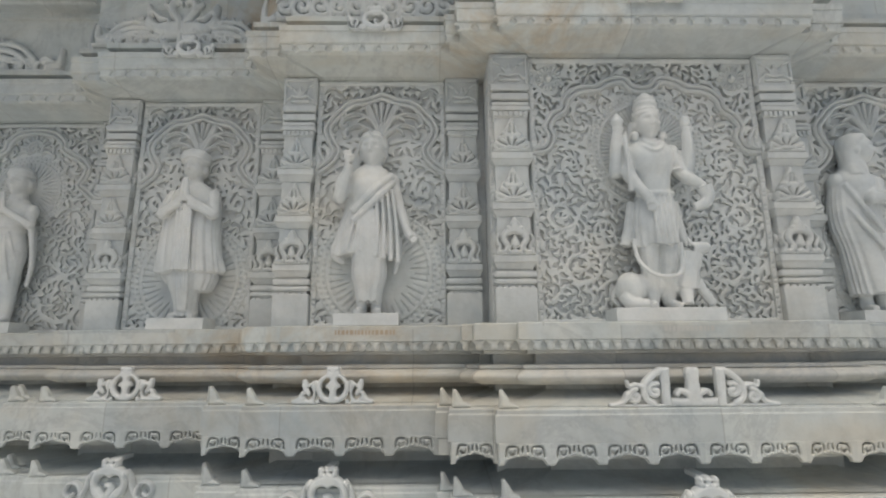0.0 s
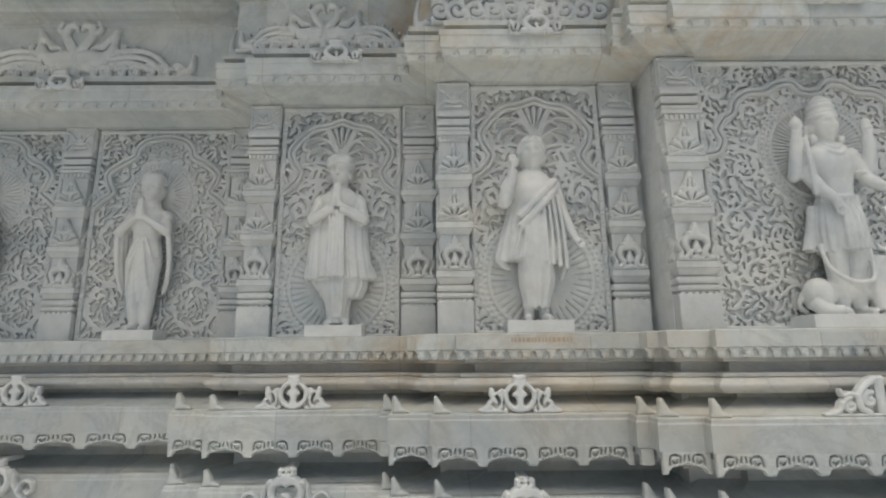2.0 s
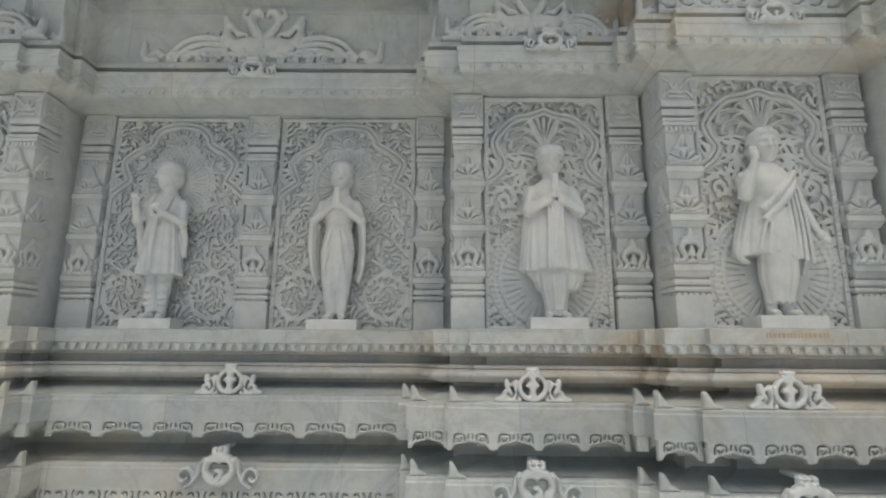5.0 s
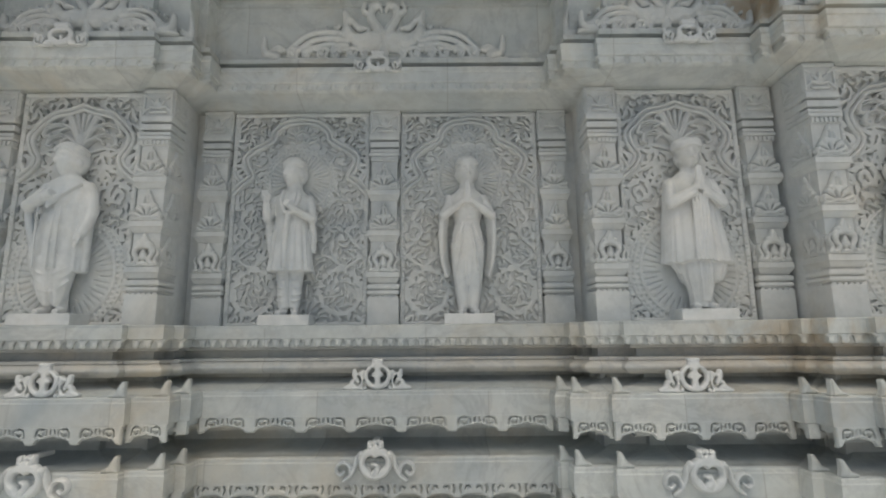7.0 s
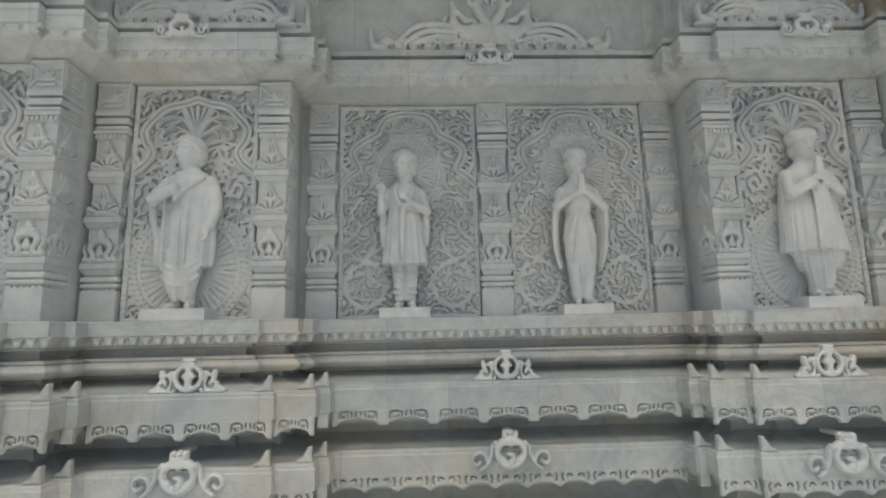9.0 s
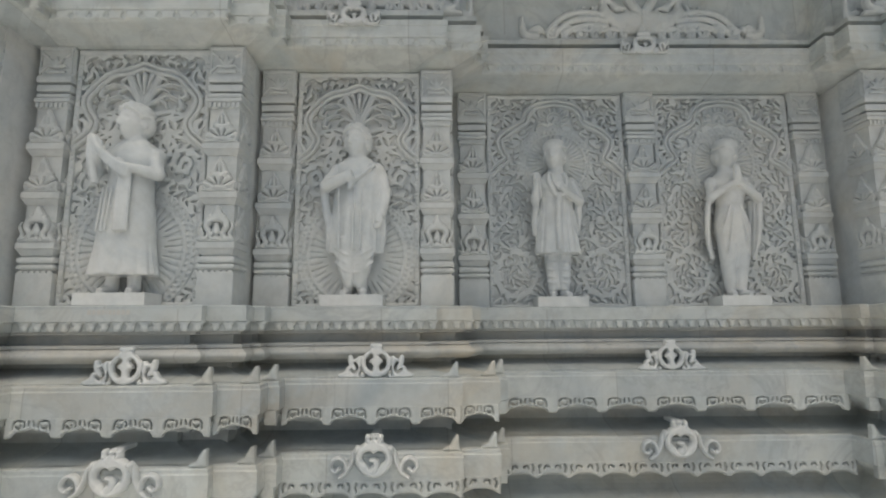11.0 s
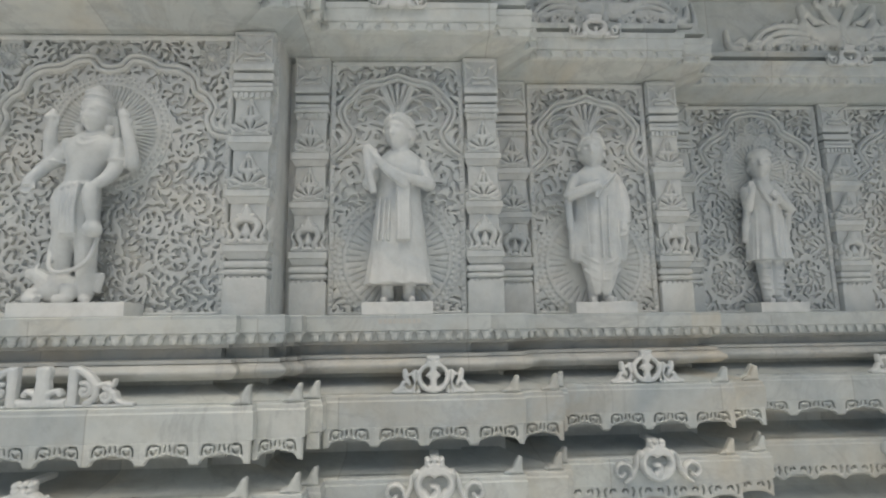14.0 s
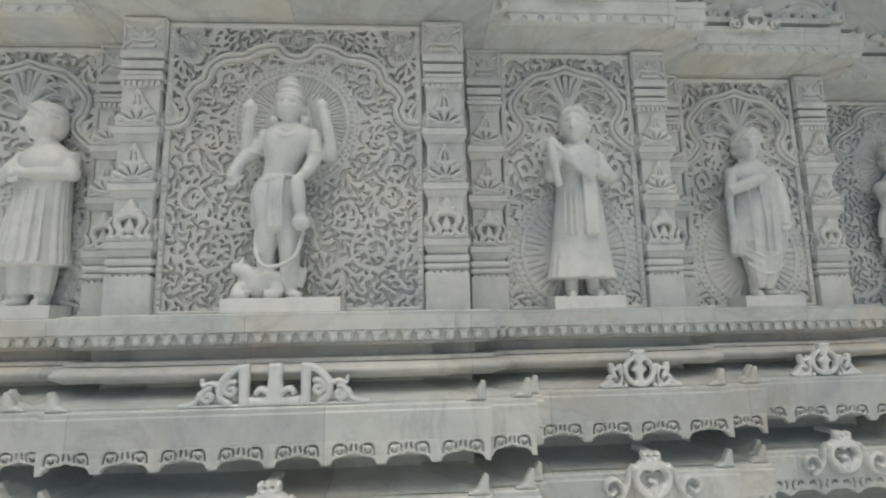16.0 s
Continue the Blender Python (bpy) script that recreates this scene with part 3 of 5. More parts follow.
def cusp_lace(hw):
    f = lace(hw)
    rng = random.Random(9)
    scrolls = [(0.30, 0.26), (0.33, 0.62), (0.38, 0.85), (0.2, 1.38), (0.44, 1.42), (0.1, 0.3)]
    foliage(f, lambda x, z: math.hypot(x, z - 1.06) > 0.285 and math.hypot(x, z - 1.40) > 0.13 and abs(math.hypot(x - 0.31, z - 0.24) - 0.15) > 0.025 and x < hw - 0.04 and 0.02 < z < H - 0.035, 0.036, 0.050, rng, scrolls)
    for sx in (-1, 1):
        f.ring(sx * 0.31, 0.24, 0.150, 0.008)
    f.both(catmull([(0.05, 0.45), (0.2, 0.5), (0.34, 0.42), (0.46, 0.5)]), 0.010)
    f.both(catmull([(0.46, 0.55), (0.36, 0.66), (0.42, 0.78), (0.33, 0.88)]), 0.010)
    f.both(CUSP_ARCH, 0.034)
    f.clip(-hw, hw, 0, H)
    return f.mesh(0.030, 0.007, -0.012, spandrel(f, CUSP_ARCH, 0.011), 0.85)


def wide_lace(hw):
    f = lace(hw)
    rng = random.Random(3)
    scrolls = [(0.42, 0.30), (0.22, 0.18), (0.50, 0.60), (0.45, 0.90), (0.22, 0.55), (0.55, 1.40), (0.25, 1.5)]
    foliage(f, lambda x, z: math.hypot(x, z - 1.02) > 0.355 and math.hypot(x - 0.555, z - 1.46) > 0.10 and x < hw - 0.04 and 0.02 < z < H - 0.035, 0.035, 0.047, rng, scrolls)
    for cx, cz, r, st in ((0.42, 0.32, 0.13, 2.0), (0.22, 0.16, 0.09, 0.5), (0.52, 0.62, 0.10, 3.2), (0.44, 0.93, 0.10, 1.0), (0.26, 0.52, 0.09, 4.0)):
        f.both(spiral(cx, cz, r, 1.5, st), 0.010, 0.009)
    f.both(WIDE_ARCH, 0.034)
    f.clip(-hw, hw, 0, H)
    return f.mesh(0.030, 0.007, -0.012, spandrel(f, WIDE_ARCH, 0.011), 0.85)


def carved_set(prefix, hw, lattice, arch):
    return [("lattice", hidden_mesh(prefix + "_lattice", lattice, CARVED, True), 0, 0), ("border", hidden_mesh(prefix + "_border", frame_part(hw), CARVED, True), 0, 0),
            ("arch_band", hidden_mesh(prefix + "_arch_band", arch_part(hw, arch), CARVED, True), 0, 0)]


fan_me = hidden_mesh("palm_fan", fan_part(), CARVED, True)
crown_me = hidden_mesh("arch_crown", crown_part(), CARVED, True)
rose_me = hidden_mesh("rosette", rosette_part(), CARVED, True)
PALM = carved_set("palm", 0.412, palm_lace(0.412), PALM_ARCH) + [("sunburst_disc", hidden_mesh("sunburst_disc", halo_part(0.39, 0.195, 1.0, 60, 44, -0.325), CARVED, True), 0, 0.335), ("palm_fan", fan_me, 0, 1.18)]
CUSP = carved_set("cusp", 0.508, cusp_lace(0.508), CUSP_ARCH) + [("halo_disc", hidden_mesh("halo_disc", halo_part(0.275, 0.11, 1.0, 44, 40, None), CARVED, True), 0, 1.06), ("arch_crown", crown_me, 0, 1.385)]
WIDE = carved_set("wide", 0.682, wide_lace(0.682), WIDE_ARCH) + [("halo_disc", hidden_mesh("halo_disc", halo_part(0.345, 0.16, 1.0, 64, 68, None), CARVED, True), 0, 1.02), ("rosette", rose_me, 0.555, 1.46), ("rosette", rose_me, -0.555, 1.46)]
for s, y, parts, label in [(2.03, THIRD, PALM, "pierced marble panel with palm fan, lobed arch and sunburst disc"), (3.315, SECOND, PALM, "pierced marble panel with palm fan, lobed arch and sunburst disc"),
                           (6.495, SECOND, PALM, "pierced marble panel with palm fan, lobed arch and sunburst disc"), (0.625, DEEP, CUSP, "pierced marble panel with cusped arch and halo"),
                           (4.90, FRONT, WIDE, "broad pierced marble panel with rosettes, arch and oval halo")]:
    for side in (-1, 1):
        panel = new("carved_panel", None)
        panel.location = (AXIS + side * s, y + 0.034, 1.651)
        tagged(panel, label, "carved panel", group="pierced panels of the niches")
        for name, me, x, z in parts:
            share(name, me, panel, x, 0, z)

# ---- slabs under the statues ----
slab_bm = box(bmesh.new(), -0.5, 0.5, -0.080, 0.108, 0, 0.07, 0.003)
slab_me = hidden_mesh("pedestal_slab", slab_bm, WHITE)
STANDS = {"F1": (3.265, SECOND, 0.37), "F2": (2.05, THIRD, 0.35), "P1": (0.60, DEEP, 0.34), "P2": (-0.652, DEEP, 0.345), "F3": (-2.03, THIRD, 0.385), "F4": (-3.307, SECOND, 0.395),
          "D1": (4.88, FRONT, 0.575), "D2": (-4.91, FRONT, 0.565), "F0": (6.30, SECOND, 0.36), "F5": (-6.32, SECOND, 0.36)}
for s, y, w in STANDS.values():
    ob = new("pedestal_slab", slab_me)
    ob.location, ob.scale = (AXIS + s, y - 0.115, 1.65), (w, 1, 1)
    tagged(ob, "thin white marble slab under a statue on the ledge", "pedestal", group="slabs under the statues")

# ---- statues ----


def loft(bm, rings, folds=0, depth=0.0, n=40, phase=0.0):
    """A closed body of oval rings (z, x, y, half width, half depth), with folds running down it."""
    rings = catmull(rings, 5)
    prev, first = None, None
    for q, (z, x, y, a, b) in enumerate(rings):
        u = q / (len(rings) - 1)
        ring = []
        for k in range(n):
            t = 2 * math.pi * k / n
            m = 1 + depth * u * math.sin(folds * t + phase) if folds else 1
            ring.append(bm.verts.new((x + a * m * math.cos(t), y + b * m * math.sin(t), z)))
        if prev:
            for k in range(n):
                bm.faces.new((prev[k], ring[k], ring[(k + 1) % n], prev[(k + 1) % n]))
        else:
            first = ring
        prev = ring
    bm.faces.new(first)
    bm.faces.new(list(reversed(prev)))


def limb(bm, pts, r0, r1, n=12):
    pts = catmull(pts, 5)
    rings = []
    for i, p in enumerate(pts):
        a, b = Vector(pts[max(i - 1, 0)]), Vector(pts[min(i + 1, len(pts) - 1)])
        d = (b - a).normalized()
        side = d.cross(Vector((0.1, 1, 0.05))).normalized()
        up = d.cross(side)
        r = r0 + (r1 - r0) * i / (len(pts) - 1)
        rings.append([bm.verts.new(Vector(p) + r * (math.cos(t) * side + math.sin(t) * up)) for t in [2 * math.pi * k / n for k in range(n)]])
    for a, b in zip(rings, rings[1:]):
        for k in range(n):
            bm.faces.new((a[k], a[(k + 1) % n], b[(k + 1) % n], b[k]))
    bm.faces.new(list(reversed(rings[0])))
    bm.faces.new(rings[-1])


def ball(bm, x, y, z, a, b, c):
    r = bmesh.ops.create_uvsphere(bm, u_segments=20, v_segments=12, radius=1.0)
    for v in r["verts"]:
        v.co = Vector((x + v.co.x * a, y + v.co.y * b, z + v.co.z * c))


def drape(bm, rings, folds, depth, n=150, phase=0.0, grow=1.0):
    """Hanging cloth: oval rings (z, x, y, half width, half depth) with rounded pleats that deepen towards the last ring."""
    rings = catmull(rings, 6)
    prev, first = None, None
    for q, (z, x, y, a, b) in enumerate(rings):
        u = (q / (len(rings) - 1)) ** grow
        ring = []
        for k in range(n):
            t = 2 * math.pi * k / n
            w = t + 0.22 * math.sin(2 * t + phase) + 0.10 * math.sin(5 * t + 2 * phase)
            m = 1 + depth * u * (2 * abs(math.sin(folds * w / 2 + phase)) - 1.2)
            ring.append(bm.verts.new((x + a * m * math.cos(t), y + b * m * math.sin(t), z + 0.010 * u * math.sin(folds * w + phase) * (q == len(rings) - 1))))
        if prev:
            for k in range(n):
                bm.faces.new((prev[k], ring[k], ring[(k + 1) % n], prev[(k + 1) % n]))
        else:
            first = ring
        prev = ring
    bm.faces.new(first)
    bm.faces.new(list(reversed(prev)))


def ridges(bm, lines, r0=0.008, r1=0.011):
    """Raised folds laid along the cloth."""
    for pts in lines:
        limb(bm, pts, r0, r1, 8)


def head(bm, x, y, z, hat, yaw=0.0, k=1.0):
    """A carved head with brow, nose, lips and chin; hat: turban, cap, hair, veil or crown. yaw: degrees towards +x."""
    h = bmesh.new()
    r = bmesh.ops.create_uvsphere(h, u_segments=48, v_segments=36, radius=1.0)
    for v in r["verts"]:
        p, q, s = v.co.x * 0.067, v.co.y * 0.080, v.co.z * 0.100
        if s < -0.015:
            p *= 1 - 0.36 * min(1.0, (-s - 0.015) / 0.085) ** 1.2
        if q < 0:
            g = lambda c, w: math.exp(-(c / w) ** 2)
            q += 0.014 * g(abs(p) - 0.027, 0.013) * g(s - 0.012, 0.010)
            q -= 0.007 * g(s - 0.034, 0.009) * g(p, 0.045)
            up = max(0.0, min(1.0, (0.028 - s) / 0.05)) if s > -0.026 else max(0.0, 1 - (-0.026 - s) / 0.006)
            q -= 0.026 * up * g(p, 0.011)
            q -= 0.007 * g(p, 0.019) * (g(s + 0.043, 0.005) + g(s + 0.056, 0.005))
            q -= 0.009 * g(p, 0.020) * g(s + 0.080, 0.012)
        v.co = Vector((p, q, s))
    limb(h, [(0, 0.01, -0.05), (0, 0.015, -0.11), (0, 0.02, -0.17)], 0.044, 0.066)
    for sx in (-1, 1):
        ball(h, sx * 0.067, 0.008, -0.012, 0.012, 0.020, 0.028)
    if hat == "turban":
        loft(h, [(0.026, 0, 0.008, 0.070, 0.078), (0.042, 0, 0.006, 0.084, 0.088), (0.072, 0, 0.004, 0.097, 0.096), (0.102, 0, 0.004, 0.088, 0.088), (0.124, 0, 0.004, 0.056, 0.056), (0.134, 0, 0.004, 0.018, 0.018)], n=40)
        for j in range(4):
            limb(h, [(-0.090, 0.01, 0.050 + 0.014 * j), (-0.055, -0.070 + 0.004 * j, 0.048 + 0.018 * j), (0.012, -0.088 + 0.008 * j, 0.060 + 0.017 * j), (0.068, -0.058 + 0.002 * j, 0.052 + 0.016 * j), (0.090, 0.01, 0.044 + 0.014 * j)], 0.009, 0.008, 8)
        ball(h, 0.0, 0.035, 0.0, 0.074, 0.060, 0.075)
    elif hat == "cap":
        loft(h, [(0.040, 0, 0.010, 0.072, 0.080), (0.056, 0, 0.010, 0.077, 0.083), (0.080, 0, 0.010, 0.072, 0.077), (0.102, 0, 0.010, 0.052, 0.056), (0.115, 0, 0.010, 0.020, 0.022)], n=40)
        limb(h, [(0.074 * math.cos(q), 0.010 + 0.081 * math.sin(q), 0.048) for q in [2 * math.pi * j / 16 for j in range(17)]], 0.007, 0.007, 8)
        ball(h, 0, 0.036, -0.004, 0.078, 0.060, 0.070)
    elif hat == "hair":
        loft(h, [(0.050, 0, 0.016, 0.076, 0.080), (0.066, 0, 0.014, 0.077, 0.082), (0.090, 0, 0.014, 0.060, 0.066), (0.110, 0, 0.014, 0.026, 0.028)], n=40)
        ball(h, 0, 0.034, 0.006, 0.080, 0.062, 0.082)
        for sx in (-1, 1):
            for j in range(3):
                limb(h, [(sx * 0.006, -0.066 + 0.012 * j, 0.074 + 0.012 * j), (sx * 0.045, -0.056 + 0.014 * j, 0.062 + 0.012 * j), (sx * 0.076, -0.008 + 0.016 * j, 0.020)], 0.011, 0.011, 8)
    elif hat == "veil":
        loft(h, [(0.113, 0, 0.02, 0.02, 0.02), (0.094, 0, 0.02, 0.060, 0.070), (0.045, 0, 0.030, 0.080, 0.080), (-0.03, 0, 0.042, 0.080, 0.066), (-0.10, 0, 0.046, 0.080, 0.060), (-0.17, 0, 0.04, 0.10, 0.07)], n=40)
    else:
        loft(h, [(0.044, 0, 0.006, 0.068, 0.076), (0.062, 0, 0.006, 0.072, 0.078), (0.076, 0, 0.006, 0.062, 0.066), (0.112, 0, 0.006, 0.060, 0.064), (0.142, 0, 0.006, 0.054, 0.056), (0.166, 0, 0.006, 0.040, 0.042), (0.184, 0, 0.006, 0.024, 0.024), (0.196, 0, 0.006, 0.009, 0.009)], n=36)
        for zz, rr in ((0.050, 0.071), (0.076, 0.066), (0.114, 0.061), (0.144, 0.054)):
            limb(h, [(rr * math.cos(q), 0.006 + rr * 1.06 * math.sin(q), zz) for q in [2 * math.pi * j / 16 for j in range(17)]], 0.007, 0.007, 8)
        ball(h, 0, 0.036, -0.004, 0.078, 0.056, 0.086)
        for sx in (-1, 1):
            ball(h, sx * 0.078, -0.010, -0.070, 0.024, 0.024, 0.028)
            limb(h, [(sx * 0.072, 0.03, 0.02), (sx * 0.086, 0.03, -0.06), (sx * 0.100, 0.02, -0.13)], 0.020, 0.016)
    turn = Matrix.Translation((x, y, z)) @ Matrix.Rotation(radians(yaw), 4, "Z") @ Matrix.Diagonal((k, k, k, 1))
    bmesh.ops.transform(h, matrix=turn, verts=h.verts)
    me = bpy.data.meshes.new("head")
    h.to_mesh(me)
    h.free()
    bm.from_mesh(me)
    bpy.data.meshes.remove(me)


def feet(bm, x0, x1, r=0.032, splay=0.012):
    for x, sx in ((x0, -1), (x1, 1)):
        limb(bm, [(x, 0.01, 0.12), (x, 0.008, 0.02)], r, r * 0.95)
        limb(bm, [(x, 0.015, 0.020), (x + sx * splay, -0.040, 0.018), (x + sx * splay * 1.6, -0.080, 0.010)], 0.028, 0.020, 10)


def torso(bm, x=0.0, top=0.87, w=0.14, waist=0.10):
    loft(bm, [(0.46, x, 0, waist, 0.085), (0.60, x, 0, waist * 0.95, 0.080), (0.70, x, -0.004, waist * 1.14, 0.092), (0.78, x, -0.006, w * 0.96, 0.092), (0.84, x, 0, w * 0.92, 0.076), (top, x, 0.008, w * 0.66, 0.060), (top + 0.03, x, 0.012, 0.055, 0.045)])
    for sx in (-1, 1):
        ball(bm, x + sx * w * 0.90, 0.002, 0.805, 0.046, 0.050, 0.056)


def arm(bm, shoulder, elbow, wrist, r=0.040):
    limb(bm, [shoulder, tuple((a + b) / 2 for a, b in zip(shoulder, elbow)), elbow], r, r * 0.85)
    limb(bm, [elbow, tuple((a + b) / 2 for a, b in zip(elbow, wrist)), wrist], r * 0.88, r * 0.58)
    ball(bm, *elbow, r * 0.86, r * 0.86, r * 0.86)


def hand(bm, wrist, way, spread, r=0.026):
    """A palm and four fingers from the wrist along way; spread: the way across the knuckles."""
    w, d, s = Vector(wrist), Vector(way), Vector(spread)
    limb(bm, [tuple(w), tuple(w + d * 0.045)], r, r * 0.92, 10)
    for k in range(4):
        o = s * (k - 1.5) * 0.0125
        limb(bm, [tuple(w + d * 0.035 + o), tuple(w + d * (0.085 - 0.004 * abs(k - 1.5)) + o * 1.1)], 0.0085, 0.0065, 8)
    limb(bm, [tuple(w + d * 0.015 + s * 0.022), tuple(w + d * 0.055 + s * 0.036)], 0.010, 0.007, 8)


def palms(bm, x, y, z):
    """Two palms pressed together, fingers up."""
    for sx in (-1, 1):
        limb(bm, [(x + sx * 0.014, y + 0.012, z - 0.045), (x + sx * 0.013, y - 0.006, z + 0.02), (x + sx * 0.009, y - 0.002, z + 0.105)], 0.022, 0.010)


def statue(key, bm, label, kind="statue"):
    s, y, w = STANDS[key]
    me = bpy.data.meshes.new("statue")
    bm.to_mesh(me)
    bm.free()
    me.materials.append(WHITE)
    ob = new(kind, me)
    ob.location = (AXIS + s, y - 0.075, 1.7195)
    r = ob.modifiers.new("fuse", "REMESH")
    r.mode, r.voxel_size, r.use_smooth_shade = "VOXEL", 0.0056, True
    sm = ob.modifiers.new("soften", "SMOOTH")
    sm.factor, sm.iterations = 0.5, 1
    return tagged(ob, label, "statue", group="statues in the niches")


# cloaked figure in a broad turban, palms together
b = bmesh.new()
torso(b, 0, 0.88, 0.145, 0.115)
drape(b, [(0.86, 0, 0.02, 0.12, 0.07), (0.78, 0, 0.02, 0.170, 0.090), (0.68, 0, 0.012, 0.180, 0.105), (0.55, -0.005, 0.010, 0.190, 0.112), (0.42, 0, 0.008, 0.202, 0.115), (0.295, 0.006, 0.008, 0.218, 0.112)], 26, 0.075, 180, 0.3)
drape(b, [(0.40, 0.015, 0.01, 0.150, 0.090), (0.27, 0.030, 0.01, 0.160, 0.090), (0.175, 0.025, 0.012, 0.125, 0.075)], 15, 0.10, 120, 0.9)
drape(b, [(0.40, 0, -0.01, 0.115, 0.085), (0.22, 0.0, -0.012, 0.098, 0.080), (0.10, 0.004, -0.006, 0.072, 0.062), (0.015, 0.008, 0, 0.062, 0.056)], 9, 0.10, 100)
limb(b, [(0.15, 0.0, 0.44), (0.205, 0.0, 0.36), (0.240, 0.0, 0.30)], 0.040, 0.010)
limb(b, [(-0.17, 0.0, 0.36), (-0.150, -0.01, 0.29), (-0.115, -0.01, 0.23)], 0.036, 0.014)
for sx in (-1, 1):
    arm(b, (sx * 0.135, -0.015, 0.80), (sx * 0.168, -0.070, 0.675), (sx * 0.016, -0.125, 0.770), 0.040)
    limb(b, [(sx * 0.172, -0.075, 0.655), (sx * 0.09, -0.118, 0.695), (sx * 0.02, -0.128, 0.735)], 0.020, 0.016)
ridges(b, [[(-0.045 + 0.022 * k, -0.118, 0.735 - 0.012 * abs(k - 2)), (-0.047 + 0.023 * k, -0.124, 0.55), (-0.052 + 0.026 * k, -0.120, 0.30)] for k in range(5)])
ridges(b, [[(-0.03 + 0.025 * k, -0.095, 0.29), (-0.02 + 0.022 * k, -0.088, 0.18), (-0.01 + 0.014 * k, -0.064, 0.05)] for k in range(4)])
palms(b, 0, -0.130, 0.800)
feet(b, -0.034, 0.050)
head(b, -0.005, -0.01, 1.005, "turban", -4)
statue("F2", b, "white marble statue in a turban and long cloak, palms joined")

# robed figure with one arm raised and a cloak falling to the side
b = bmesh.new()
torso(b, 0.0, 0.89, 0.145, 0.105)
drape(b, [(0.87, 0.03, 0.02, 0.09, 0.06), (0.80, 0.02, 0.015, 0.150, 0.085), (0.64, 0.0, 0.012, 0.155, 0.095), (0.48, -0.015, 0.010, 0.185, 0.10), (0.35, -0.020, 0.010, 0.205, 0.10)], 15, 0.085, 150, 0.6)
drape(b, [(0.62, -0.005, -0.055, 0.060, 0.06), (0.42, 0.0, -0.035, 0.095, 0.085), (0.24, 0.004, -0.015, 0.104, 0.085), (0.14, 0.002, -0.010, 0.082, 0.070), (0.075, 0.0, -0.004, 0.072, 0.060)], 11, 0.09, 110, 1.2)
for sx in (-1, 1):
    limb(b, [(sx * 0.042, 0, 0.24), (sx * 0.042, 0.0, 0.08)], 0.046, 0.036)
ridges(b, [[(0.135, -0.055, 0.84), (0.03, -0.105, 0.73), (-0.10, -0.095, 0.60)], [(0.14, -0.04, 0.80), (0.05, -0.108, 0.68), (-0.09, -0.10, 0.54)]], 0.020, 0.022)
ridges(b, [[(0.045 + 0.030 * k, -0.100 + 0.010 * k, 0.74), (0.055 + 0.036 * k, -0.108 + 0.012 * k, 0.52), (0.050 + 0.042 * k, -0.104 + 0.012 * k, 0.33 - 0.012 * k)] for k in range(4)], 0.010, 0.015)
ridges(b, [[(-0.02 - 0.03 * k, -0.108, 0.56), (-0.04 - 0.045 * k, -0.108 + 0.012 * k, 0.36)] for k in range(3)], 0.009, 0.013)
limb(b, [(0.165, 0.0, 0.46), (0.172, -0.01, 0.33), (0.15, 0.0, 0.24)], 0.030, 0.012)
limb(b, [(-0.20, 0.0, 0.42), (-0.205, -0.01, 0.35), (-0.15, 0.0, 0.31)], 0.030, 0.016)
arm(b, (-0.13, -0.01, 0.80), (-0.175, -0.085, 0.69), (-0.120, -0.115, 0.885), 0.044)
hand(b, (-0.118, -0.116, 0.895), (-0.15, -0.1, 0.98), (0.9, 0.1, 0.1))
limb(b, [(-0.19, -0.07, 0.67), (-0.165, -0.10, 0.79), (-0.115, -0.09, 0.85)], 0.030, 0.026)
arm(b, (0.135, 0.0, 0.80), (0.180, -0.02, 0.63), (0.228, -0.055, 0.485))
hand(b, (0.228, -0.055, 0.480), (0.62, -0.3, -0.72), (0.6, 0.2, 0.6))
feet(b, -0.042, 0.044)
head(b, 0.01, 0.0, 1.010, "hair", -6, 1.12)
statue("F1", b, "white marble statue in a draped robe with one arm raised")

# slender figure, palms together, a shawl falling from both arms
b = bmesh.new()
torso(b, 0, 0.88, 0.130, 0.088)
drape(b, [(0.665, 0, 0, 0.084, 0.080), (0.56, 0, -0.004, 0.108, 0.090), (0.46, 0, -0.002, 0.116, 0.088), (0.38, 0.0, 0, 0.100, 0.070)], 8, 0.03, 110, 0.2)
limb(b, [(-0.085, -0.02, 0.66), (0.0, -0.090, 0.665), (0.085, -0.02, 0.66)], 0.012, 0.012, 8)
for sx in (-1, 1):
    arm(b, (sx * 0.120, -0.005, 0.80), (sx * 0.172, -0.070, 0.685), (sx * 0.016, -0.125, 0.795), 0.036)
    for j in range(3):
        limb(b, [(sx * (0.180 - 0.016 * j), -0.070 + 0.03 * j, 0.69), (sx * (0.186 - 0.014 * j), -0.040 + 0.03 * j, 0.54), (sx * (0.178 - 0.016 * j), -0.01 + 0.022 * j, 0.38), (sx * (0.145 - 0.012 * j), 0.01 + 0.018 * j, 0.26 + 0.02 * j)], 0.020, 0.014)
    limb(b, [(sx * 0.058, -0.018, 0.50), (sx * 0.056, -0.016, 0.32), (sx * 0.042, 0.0, 0.14), (sx * 0.036, 0.005, 0.04)], 0.064, 0.034)
    ridges(b, [[(sx * 0.020, -0.090, 0.62), (sx * 0.050, -0.094, 0.46), (sx * 0.075, -0.070, 0.30)], [(sx * 0.04, -0.085, 0.64), (sx * 0.085, -0.075, 0.50), (sx * 0.105, -0.04, 0.40)]], 0.006, 0.007)
limb(b, [(0, -0.035, 0.52), (0, -0.030, 0.36), (0, -0.01, 0.20)], 0.050, 0.026)
